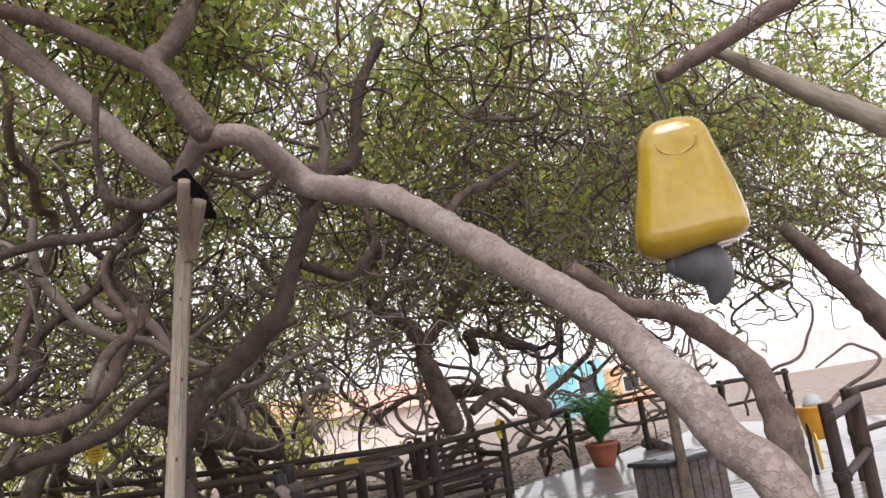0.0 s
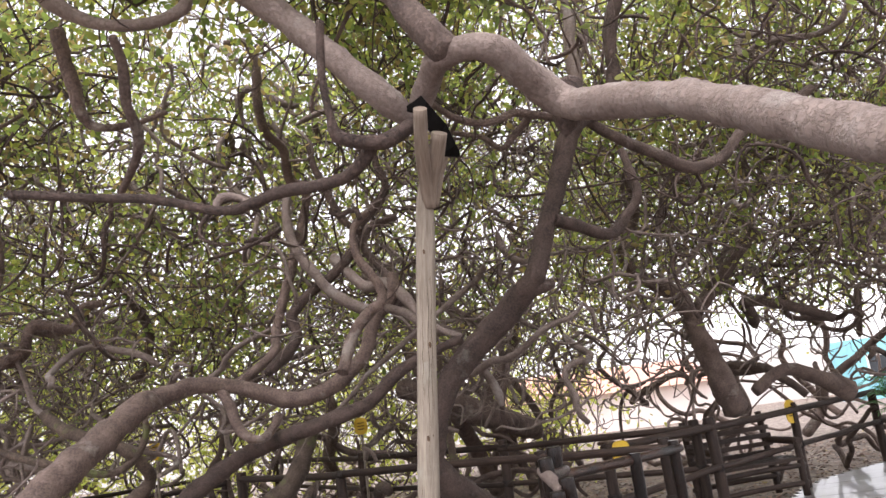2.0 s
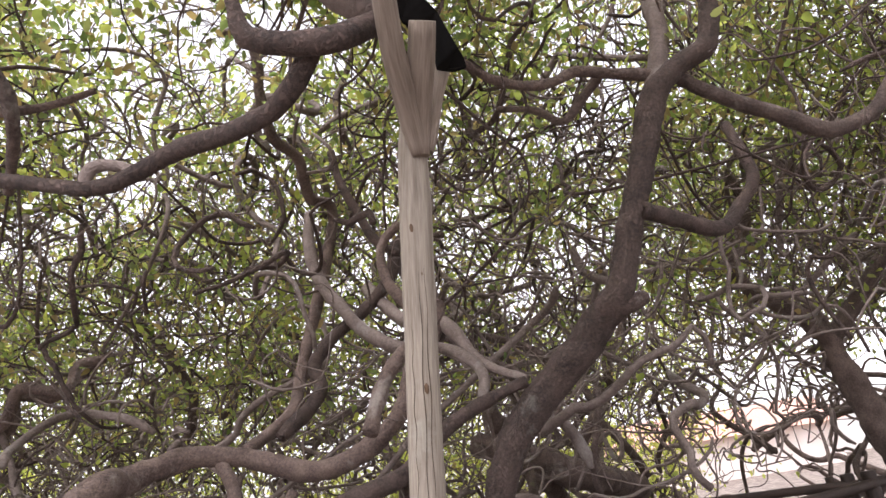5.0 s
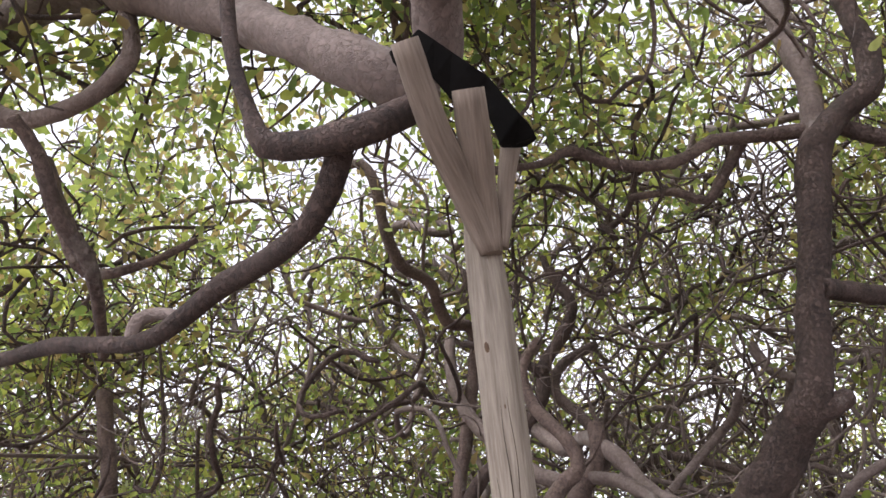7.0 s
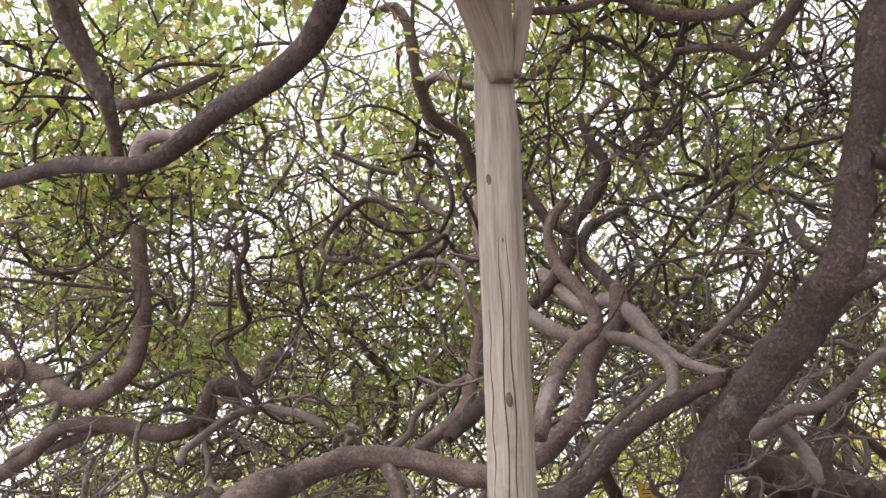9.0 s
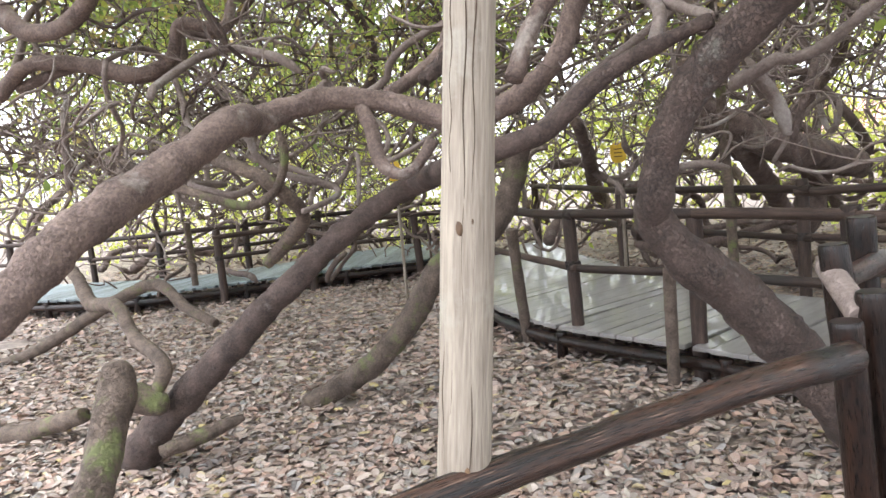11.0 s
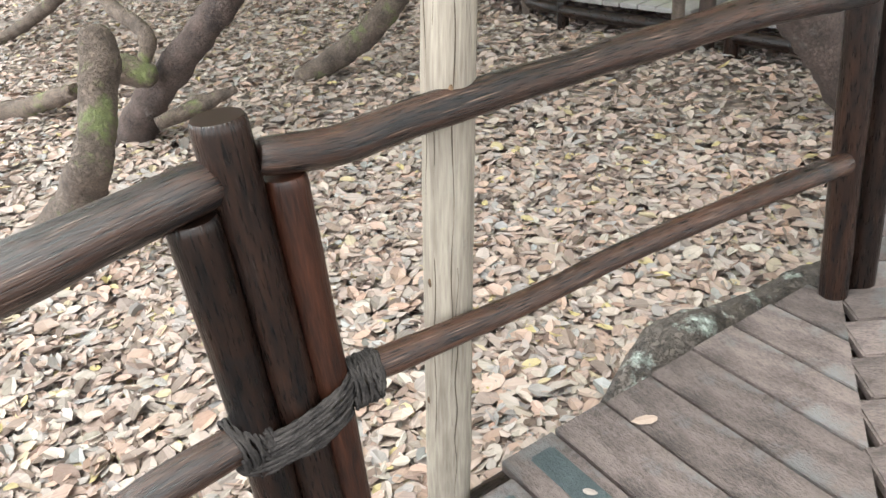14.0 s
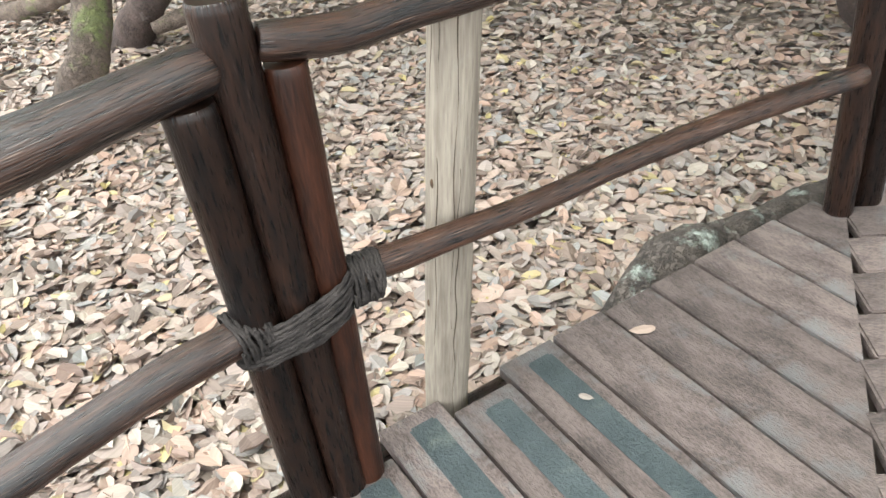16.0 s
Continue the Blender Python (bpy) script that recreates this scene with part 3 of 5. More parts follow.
def winding(name, mid, axis, ra, rb, turns, wide, parent, thick=0.0065, slant=0.0):
    """Rope wound round an oval, turns beside one another along axis."""
    axis = Vector(axis).normalized()
    side = axis.cross(Vector((0, 0, 1))) if abs(axis.z) < 0.9 else Vector((0.70, 0.71, 0))
    side.normalize()
    up = axis.cross(side)
    pts = []
    steps = turns * 14
    off = parent.location
    rng = np.random.default_rng(turns)
    drift = rng.normal(0, 0.0022, steps + 1)
    for i in range(steps + 1):
        a = 2 * math.pi * i / 14
        bulge = 1 + 0.03 * math.sin(i * 0.31) + 0.012 * math.sin(i * 0.83)
        p = Vector(mid) - off + axis * (wide * (i / steps - 0.5) + slant * math.cos(a) + drift[i]) + side * math.cos(a) * ra * bulge + up * math.sin(a) * rb * bulge
        pts.append((*p, thick))
    # three strands twisted into one rope
    line = spline(pts, 0.004)
    sides = 9
    v, f = tube_data(line, sides, 0, 0)
    v = v.reshape(-1, sides, 3)
    phase = np.arange(len(line))[:, None] * 0.9 + 3 * 2 * math.pi * np.arange(sides)[None, :] / sides
    v = line[:, None, :3] + (v - line[:, None, :3]) * (1 + 0.24 * np.cos(phase))[:, :, None]
    return mesh_object(name, v.reshape(-1, 3), f, ROPE, parent, True)


# the three posts bound together, and the two rails bound to them
winding("lashing", (-0.209, -0.285, 0.743), (0.03, 0.03, 1), 0.104, 0.047, 14, 0.080, near_fence, 0.0046, 0.018)
winding("lashing", (-0.207, -0.283, 0.751), (0.03, 0.03, 1), 0.110, 0.053, 7, 0.056, near_fence, 0.0044, 0.030)
winding("lashing", (-0.26, -0.347, 0.754), (0.63, 0.78, 0.12), 0.043, 0.049, 10, 0.058, near_fence, 0.0038, 0.006)
winding("lashing", (-0.119, -0.173, 0.769), (0.63, 0.78, 0.0), 0.039, 0.047, 10, 0.058, near_fence, 0.0038, -0.006)

corner_fence = thing("corner_log_fence", (0.82, 1.04, 0.2), "dark log corner posts with a weathered rail stub", "railing", "log fences")
log_part("post", (0.817, 1.041, 0.14), (0.755, 1.016, 1.258), 0.042, LOG, corner_fence)
log_part("post", (0.894, 1.125, 0.135), (0.837, 1.118, 1.315), 0.045, LOG, corner_fence)
log_part("post", (0.89, 1.346, 0.14), (0.778, 1.364, 1.415), 0.044, LOG, corner_fence)
log_part("rail_stub", (0.768, 1.435, 1.341), (0.81, 1.108, 1.245), 0.038, BARK_PALE, corner_fence, "pale weathered rail stub")
log_part("post", (0.98, 1.834, 0.144), (0.927, 1.82, 1.444), 0.048, LOG, corner_fence)
for x, y in ((1.63, 2.41), (2.15, 3.03)):
    log_part("post", (x, y, 0.2), (x, y, 1.29), 0.045, LOG, corner_fence)
for z, r in ((1.30, 0.036), (0.82, 0.03)):
    log_part("rail", (0.81, 1.42, z), (1.01, 1.90, z - 0.02), r, LOG_WORN, corner_fence)
    log_part("rail", (0.90, 1.76, z - 0.04), (1.66, 2.47, z - 0.06), r, LOG_WORN, corner_fence)
    log_part("rail", (1.50, 2.32, z - 0.05), (2.22, 3.08, z - 0.08), r, LOG_WORN, corner_fence)
winding("lashing", (0.945, 1.82, 0.84), (0, 0, 1), 0.055, 0.055, 6, 0.08, corner_fence, 0.008)


# ---- the propping pole ----
pole = thing("support_pole", (0, 0, 0), "pale peeled timber prop holding up a limb", "pole")
tube("shaft", [(-0.119, 0.06, -0.05, 0.053), (-0.052, 0.054, 0.6, 0.050), (0.012, 0.048, 1.2, 0.0465), (0.061, 0.044, 1.65, 0.0445), (0.098, 0.041, 2.0, 0.042), (0.139, 0.037, 2.38, 0.042), (0.156, 0.036, 2.54, 0.042), (0.167, 0.029, 2.65, 0.039), (0.175, 0.018, 2.72, 0.032), (0.183, 0.003, 2.79, 0.018), (0.188, -0.007, 2.84, 0.006)], POLE, pole, 24, 0.05, 0.035)
tube("prong", [(0.187, 0, 2.632, 0.021), (0.184, -0.02, 2.691, 0.03), (0.177, -0.08, 2.758, 0.032), (0.169, -0.18, 2.84, 0.031), (0.174, -0.3, 2.974, 0.029)], POLE_BROWN, pole, 16, 0.03, 0.05, "split fork of the prop")
tube("prong", [(0.195, 0, 2.629, 0.018), (0.198, -0.01, 2.691, 0.027), (0.208, -0.05, 2.749, 0.032), (0.231, -0.12, 2.825, 0.035), (0.252, -0.18, 2.907, 0.034)], POLE_BROWN, pole, 16, 0.03, 0.05, "split fork of the prop")
tube("prong", [(0.213, 0.01, 2.641, 0.012), (0.228, 0.01, 2.689, 0.015), (0.255, 0.02, 2.799, 0.019), (0.288, 0.03, 2.898, 0.024), (0.3, 0.03, 2.932, 0.024)], POLE_BROWN, pole, 16, 0.03, 0.05, "split fork of the prop")
SHAFT = [(-0.05, -0.119, 0.06, 0.053), (0.6, -0.052, 0.054, 0.050), (1.2, 0.012, 0.048, 0.0465), (1.65, 0.061, 0.044, 0.0445), (2.0, 0.098, 0.041, 0.042), (2.67, 0.17, 0.033, 0.040)]


def on_pole(dx, z, sink=0.0):
    """A spot on the walker's side of the pole, dx off its middle."""
    zs = [q[0] for q in SHAFT]
    x, y, r = (float(np.interp(z, zs, [q[i] for q in SHAFT])) for i in (1, 2, 3))
    return x + dx, y - math.sqrt(max(r * r - dx * dx, 1e-6)) + sink, z


for dx, z, s in ((-0.008, 2.44, 1.1), (0.012, 2.04, 1.2), (0.0, 1.66, 1.2), (0.018, 1.245, 1.2), (-0.022, 0.865, 1.0), (0.012, 2.32, 0.5), (-0.03, 0.56, 0.9), (0.02, 1.67, 0.5)):
    bm = bmesh.new()
    bmesh.ops.create_icosphere(bm, subdivisions=2, radius=0.0070 * s)
    bmesh.ops.scale(bm, vec=(0.75, 0.4, 1.6), verts=bm.verts)
    bmesh.ops.translate(bm, vec=on_pole(dx, z, 0.001), verts=bm.verts)
    part("knot", bm, KNOT, pole, "dark wood knot", True)
for dx, z0, z1 in ((-0.012, 0.3, 1.5), (0.022, 0.5, 1.75), (0.006, 1.5, 2.45), (0.020, 1.6, 2.5), (-0.018, 1.75, 2.2), (0.030, 0.2, 0.9), (-0.028, 0.9, 1.6)):
    n = 30
    line = [(*on_pole(dx + 0.002 * math.sin(z0 * 5 + i * 0.9), z0 + (z1 - z0) * i / n, 0.0006), 0.0013 * math.sin(math.pi * (i + 0.3) / (n + 0.6))) for i in range(n + 1)]
    tube("crack", [(*q[:3], max(q[3], 0.0004)) for q in line], CRACK, pole, 5, 0.1, 0.3)


def rubber_saddle():
    """A folded strip of black rubber between the prongs and the limb."""
    top_edge = [(0.125, -0.24, 3.013), (0.19, -0.22, 3.069), (0.241, -0.18, 3.015), (0.289, -0.13, 2.965), (0.33, -0.08, 2.878), (0.348, -0.04, 2.839)]
    low_edge = [(0.125, -0.22, 2.999), (0.176, -0.2, 2.999), (0.202, -0.12, 2.956), (0.255, -0.08, 2.943), (0.268, -0.03, 2.855), (0.318, 0, 2.857)]
    pts = [(u, w) for a, b in zip(range(5), range(1, 6)) for k in (0.0, 0.5) for u, w in [(np.array(top_edge[a]) * (1 - k) + np.array(top_edge[b]) * k, np.array(low_edge[a]) * (1 - k) + np.array(low_edge[b]) * k)]]
    pts.append((np.array(top_edge[5]), np.array(low_edge[5])))
    verts, faces = [], []
    for u, w in pts:
        d = np.array((random.uniform(-0.005, 0.005), random.uniform(-0.006, 0.006), random.uniform(-0.006, 0.006)))
        for q, back in ((u, 0.0), (u, 0.016), (w, 0.016), (w, 0.0)):
            verts.append(tuple(q + d + (0, back, 0)))
    for i in range(len(pts) - 1):
        for s in range(4):
            faces.append((i * 4 + s, i * 4 + (s + 1) % 4, i * 4 + 4 + (s + 1) % 4, i * 4 + 4 + s))
    faces += [(3, 2, 1, 0), tuple(len(verts) - 4 + s for s in range(4))]
    ob = mesh_object("rubber_saddle", verts, faces, RUBBER, None, False)
    b = ob.modifiers.new("bevel", "BEVEL")
    b.width, b.segments = 0.004, 2
    return tagged(ob, "black rubber mat cushioning the limb on the prop", "rubber mat")


rubber_saddle()


# ---- the cashew tree ----
tree = thing("cashew_tree", (0, 0, 0), "sprawling old cashew tree with tangled brown limbs", "tree")


def limb(name, pts, mat, label=""):
    big = max(p[3] for p in pts)
    ends = []
    for p, q in ((pts[0], pts[1]), (pts[-1], pts[-2])):
        away = np.array(p[:3]) - q[:3]
        away /= np.linalg.norm(away)
        ends.append([(*(np.array(p[:3]) + away * p[3] * k), p[3] * w) for k, w in ((0.45, 0.8), (0.75, 0.35))])
    pts = ends[0][::-1] + list(pts) + ends[1]
    ob = tube(name, pts, mat, tree, 18 if big > 0.05 else 12, 0.03 if big > 0.05 else 0.05, 0.21, label)
    return ob


limb("trunk", [(1.582, 3.5, -0.523, 0.161), (1.258, 3.35, -0.028, 0.156), (0.946, 3.15, 0.408, 0.147), (0.714, 3, 0.742, 0.135), (0.496, 2.85, 1.014, 0.124), (0.291, 2.7, 1.216, 0.105), (0.172, 2.6, 1.424, 0.09), (0.194, 2.5, 1.509, 0.08), (0.247, 2.45, 1.717, 0.083), (0.35, 2.4, 1.938, 0.085), (0.505, 2.35, 2.123, 0.093), (0.704, 2.28, 2.279, 0.096), (0.906, 2.2, 2.481, 0.096), (1.022, 2.08, 2.589, 0.083), (1.107, 2.05, 2.808, 0.073), (1.198, 2.03, 3.04, 0.07), (1.295, 2, 3.277, 0.072), (1.39, 1.98, 3.532, 0.076), (1.466, 1.96, 3.663, 0.074), (1.604, 1.95, 3.76, 0.062), (1.754, 1.93, 3.828, 0.058), (1.815, 1.92, 4.033, 0.053), (1.819, 1.9, 4.231, 0.051), (1.872, 1.88, 4.491, 0.051), (2.096, 1.85, 4.911, 0.05)], TRUNK_BARK, "dark leaning trunk with a snapped stub")
limb("limb", [(0.191, -0.08, 3.085, 0.05), (0.238, -0.2, 3.145, 0.054), (0.286, -0.34, 3.17, 0.057), (0.479, -0.43, 3.143, 0.06), (0.781, -0.3, 2.945, 0.072), (0.989, -0.85, 2.701, 0.063), (1.04, -1.5, 2.343, 0.061), (1.063, -1.95, 2.096, 0.054), (1.058, -2.3, 1.898, 0.049), (1.022, -2.57, 1.725, 0.047), (0.995, -2.74, 1.589, 0.048), (0.985, -2.86, 1.507, 0.046), (0.97, -3.02, 1.15, 0.07), (0.96, -3.25, 0.7, 0.08), (0.95, -3.5, 0.2, 0.09)], BARK_PALE, "thick pale limb arching down to the ground")
limb("limb", [(0.287, -0.38, 3.191, 0.072), (0.218, -0.36, 3.301, 0.064), (0.143, -0.28, 3.484, 0.058), (0.07, -0.2, 3.636, 0.061), (0.173, -0.1, 3.793, 0.054), (0.271, -0.05, 3.991, 0.051), (0.341, 0, 4.198, 0.049)], BARK)
limb("limb", [(0.091, -0.16, 3.637, 0.053), (-0.002, -0.14, 3.675, 0.052), (-0.157, -0.12, 3.765, 0.047), (-0.36, -0.1, 3.872, 0.044), (-0.559, -0.1, 3.93, 0.041), (-0.751, -0.1, 3.952, 0.038)], BARK)
limb("limb", [(0.141, -0.06, 3.035, 0.042), (0.068, -0.08, 3.095, 0.065), (-0.035, -0.08, 3.206, 0.063), (-0.211, -0.02, 3.429, 0.062), (-0.435, 0.06, 3.692, 0.066), (-0.705, 0.14, 3.972, 0.071), (-0.915, 0.2, 4.179, 0.076), (-1.107, 0.22, 4.302, 0.076), (-1.317, 0.24, 4.347, 0.078), (-1.511, 0.25, 4.285, 0.074), (-1.589, 0.25, 4.13, 0.066), (-1.499, 0.25, 3.936, 0.047), (-1.357, 0.25, 3.821, 0.034), (-1.193, 0.24, 3.768, 0.031), (-1.009, 0.22, 3.759, 0.03), (-0.869, 0.2, 3.805, 0.028), (-0.845, 0.2, 3.91, 0.027), (-0.873, 0.2, 4.075, 0.027)], BARK_PALE)
limb("limb", [(-0.907, 0.2, 4.157, 0.064), (-0.988, 0.22, 4.384, 0.061), (-1.118, 0.25, 4.677, 0.061), (-1.222, 0.28, 4.961, 0.063), (-1.429, 0.3, 5.55, 0.067)], BARK)
limb("limb", [(0.135, -0.1, 2.982, 0.033), (0.074, -0.15, 2.928, 0.034), (0.003, -0.21, 2.877, 0.031), (-0.086, -0.22, 2.885, 0.029), (-0.174, -0.23, 2.913, 0.03), (-0.193, -0.25, 2.993, 0.019), (-0.209, -0.27, 3.109, 0.017), (-0.21, -0.28, 3.234, 0.018), (-0.196, -0.3, 3.385, 0.017)], BARK_DARK)
limb("limb", [(-0.017, -0.19, 2.891, 0.027), (-0.082, -0.14, 2.826, 0.028), (-0.161, -0.1, 2.779, 0.027), (-0.284, -0.04, 2.773, 0.027), (-0.438, 0.02, 2.782, 0.027), (-0.605, 0.06, 2.748, 0.026), (-0.733, 0.08, 2.74, 0.022), (-1.029, 0.14, 2.843, 0.022), (-1.28, 0.2, 2.893, 0.022), (-1.692, 0.28, 2.978, 0.022)], BARK_DARK)
limb("limb", [(-0.621, 0.06, 2.748, 0.014), (-0.611, 0.08, 2.775, 0.014), (-0.675, 0.09, 2.805, 0.016), (-0.725, 0.08, 2.799, 0.02), (-0.746, 0.08, 2.764, 0.017)], BARK_PALE)
limb("limb", [(1.442, 1.97, 3.632, 0.072), (1.497, 1.98, 3.812, 0.056), (1.544, 2, 3.977, 0.053), (1.55, 2.02, 4.19, 0.055), (1.564, 2.05, 4.401, 0.047), (1.596, 2.08, 4.594, 0.044), (1.533, 2.1, 4.906, 0.04)], BARK_PALE)
limb("stub", [(0.941, 2.1, 2.543, 0.073), (1.064, 2.08, 2.531, 0.052), (1.141, 2.06, 2.544, 0.032)], BARK_DARK)
limb("limb", [(-2.198, 0.75, 1.259, 0.098), (-2.061, 0.95, 1.402, 0.095), (-1.993, 1.2, 1.601, 0.094), (-1.907, 1.45, 1.745, 0.088), (-1.831, 1.75, 1.882, 0.085), (-1.711, 2.05, 2.048, 0.083), (-1.773, 2.35, 2.071, 0.071), (-1.553, 2.6, 2.162, 0.064), (-1.274, 2.75, 2.14, 0.062), (-1.06, 2.8, 2.058, 0.062), (-0.801, 2.8, 1.982, 0.058), (-0.514, 2.8, 2.048, 0.063), (-0.249, 2.8, 2.259, 0.054), (-0.163, 2.85, 2.502, 0.052), (0.005, 2.9, 2.702, 0.049), (0.047, 2.95, 2.881, 0.047)], BARK)
limb("limb", [(-3.222, 2.625, -0.05, 0.139), (-3.001, 2.57, 0.18, 0.117), (-2.784, 2.62, 0.398, 0.098), (-2.468, 2.67, 0.682, 0.09), (-2.125, 2.72, 0.979, 0.082), (-1.785, 2.77, 1.255, 0.074), (-1.506, 2.82, 1.464, 0.07), (-1.243, 2.82, 1.606, 0.066), (-1.075, 2.82, 1.67, 0.066), (-0.686, 2.35, 1.753, 0.055), (-0.409, 2.35, 1.823, 0.052), (-0.225, 2.35, 1.884, 0.047), (-0.02, 2.35, 2.059, 0.042), (0.247, 2.35, 2.18, 0.037), (0.461, 2.3, 2.245, 0.03)], BARK_DARK)
limb("limb", [(-1.347, 2.7, 2.114, 0.04), (-1.273, 2.65, 1.988, 0.042), (-1.201, 2.55, 1.809, 0.038), (-1.093, 2.5, 1.73, 0.033), (-0.999, 2.5, 1.736, 0.03), (-0.915, 2.6, 1.867, 0.033)], BARK)
limb("limb", [(-0.821, 3.5, 3.834, 0.038), (-0.828, 3.4, 3.555, 0.044), (-0.766, 3.3, 3.281, 0.046), (-0.635, 3.2, 3.056, 0.045), (-0.428, 3.1, 2.787, 0.047), (-0.136, 3, 2.605, 0.049), (-0.086, 2.9, 2.633, 0.037), (0.125, 2.75, 2.526, 0.037), (0.254, 2.6, 2.368, 0.035), (0.231, 2.45, 2.205, 0.03)], BARK_PALE)
limb("limb", [(-0.44, 3.4, 3.17, 0.046), (-0.205, 3.2, 2.868, 0.047), (-0.029, 3, 2.848, 0.044), (0.131, 2.85, 2.663, 0.046), (0.257, 2.7, 2.439, 0.035), (0.477, 2.4, 2.28, 0.021)], BARK_PALE)
limb("limb", [(-0.399, 2.4, 2.137, 0.045), (-0.308, 2.5, 2.386, 0.046), (-0.185, 2.55, 2.546, 0.044), (-0.07, 2.6, 2.636, 0.042), (-0.082, 2.6, 2.769, 0.036), (-0.223, 2.65, 3.017, 0.033), (-0.237, 2.7, 3.249, 0.031), (-0.116, 2.7, 3.375, 0.029)], BARK)
limb("limb", [(-1.107, 2.6, 4.904, 0.025), (-0.942, 2.6, 4.884, 0.031), (-0.888, 2.65, 4.708, 0.034), (-0.91, 2.75, 4.458, 0.037), (-0.89, 2.9, 4.218, 0.04), (-0.777, 3.1, 4.134, 0.041), (-0.767, 3.3, 3.906, 0.041), (-0.648, 3.5, 3.785, 0.042), (-0.96, 3.4, 2.742, 0.045), (-0.987, 3.3, 2.55, 0.044), (-0.992, 3.1, 2.39, 0.042), (-1.132, 2.95, 2.246, 0.038), (-1.222, 2.8, 2.167, 0.034)], BARK)
limb("limb", [(-0.985, 2.8, 2.225, 0.045), (-0.84, 3, 2.388, 0.047), (-0.788, 3.1, 2.521, 0.048), (-0.831, 3.15, 2.664, 0.046), (-0.7, 3.2, 2.835, 0.043), (-0.469, 3.3, 3.01, 0.044), (-0.265, 3.3, 3.222, 0.044), (-0.198, 3.35, 3.443, 0.041), (-0.041, 3.4, 3.611, 0.042), (0.075, 3.4, 3.798, 0.038), (0.012, 3.4, 4.008, 0.035), (-0.017, 3.4, 4.191, 0.031)], BARK_DARK)
limb("limb", [(-0.202, 3.3, 3.382, 0.033), (-0.33, 3.3, 3.493, 0.033), (-0.438, 3.3, 3.726, 0.034), (-0.539, 3.3, 4.01, 0.03), (-0.568, 3.3, 4.215, 0.03)], BARK_DARK)
limb("limb", [(0.117, 3.6, 3.551, 0.031), (-0.11, 3.5, 3.449, 0.034), (-0.183, 3.4, 3.26, 0.037), (-0.035, 3.3, 3.006, 0.036), (0.037, 3.1, 2.732, 0.038), (-0.163, 2.95, 2.536, 0.041), (-0.193, 2.85, 2.339, 0.046)], BARK)
limb("limb", [(0.086, 1.3, 3.654, 0.017), (0.266, 1.4, 3.67, 0.018), (0.393, 1.5, 3.746, 0.022), (0.539, 1.6, 3.68, 0.025), (0.701, 1.7, 3.659, 0.027), (0.863, 1.8, 3.701, 0.027), (1.014, 1.85, 3.766, 0.03), (1.142, 1.9, 3.761, 0.032), (1.443, 1.97, 3.729, 0.039)], BARK)
limb("limb", [(0.608, 2.1, 3.745, 0.019), (0.79, 2.05, 3.681, 0.022), (0.913, 2, 3.558, 0.024), (1.027, 2, 3.657, 0.026), (1.15, 1.98, 3.776, 0.029)], BARK)
limb("limb", [(1.225, 2, 2.986, 0.048), (1.463, 2.2, 2.956, 0.046), (1.736, 2.4, 2.925, 0.045), (1.953, 2.6, 3.104, 0.043), (2.113, 2.7, 3.284, 0.04), (2.114, 2.8, 3.559, 0.037), (2.119, 2.9, 3.734, 0.034)], BARK_DARK)
limb("limb", [(1.545, 2, 3.739, 0.036), (1.73, 2.05, 3.617, 0.043), (1.959, 2.1, 3.509, 0.046), (2.19, 2.15, 3.4, 0.049), (2.393, 2.2, 3.325, 0.047), (2.672, 2.25, 3.404, 0.044), (2.907, 2.3, 3.611, 0.045), (3.243, 2.4, 3.749, 0.043), (3.649, 2.5, 3.978, 0.041)], BARK)
limb("limb", [(3.865, 5.6, 1.375, 0.155), (3.744, 5.6, 1.783, 0.14), (3.641, 5.7, 2.274, 0.118), (3.598, 5.7, 2.519, 0.101), (3.321, 5.6, 2.813, 0.084), (2.919, 5.5, 3.082, 0.071), (2.811, 5.4, 3.418, 0.058), (3.006, 5.3, 3.718, 0.05), (2.943, 5.2, 4.113, 0.045)], BARK)
limb("limb", [(3.612, 5.7, 2.483, 0.095), (3.918, 5.7, 2.76, 0.082), (4.237, 5.6, 3.127, 0.072), (4.516, 5.6, 3.417, 0.058), (4.284, 5.5, 3.56, 0.048)], BARK)
limb("limb", [(5.508, 6, 1.381, 0.136), (5.119, 6, 1.602, 0.094), (4.741, 6, 1.718, 0.073), (4.368, 6, 1.521, 0.073)], BARK)
limb("limb", [(-2.961, 2.6, 3.835, 0.054), (-2.939, 2.6, 3.532, 0.053), (-2.921, 2.6, 3.196, 0.053), (-3.011, 2.6, 2.919, 0.053), (-3.251, 2.6, 2.79, 0.054), (-3.534, 2.6, 2.813, 0.058), (-3.766, 2.6, 3.001, 0.062), (-3.949, 2.5, 3.054, 0.062), (-4.238, 2.4, 3.01, 0.062)], BARK)
limb("limb", [(-4.833, 3.2, 2.439, 0.058), (-4.472, 3.2, 2.574, 0.057), (-4.176, 3.2, 2.733, 0.053), (-3.785, 3.3, 2.701, 0.052), (-3.407, 3.4, 2.589, 0.052), (-3.171, 3.5, 2.684, 0.049), (-3.049, 3.5, 2.903, 0.045), (-2.774, 3.6, 2.851, 0.042), (-2.723, 3.7, 3.051, 0.039), (-2.584, 3.8, 3.088, 0.035)], BARK)
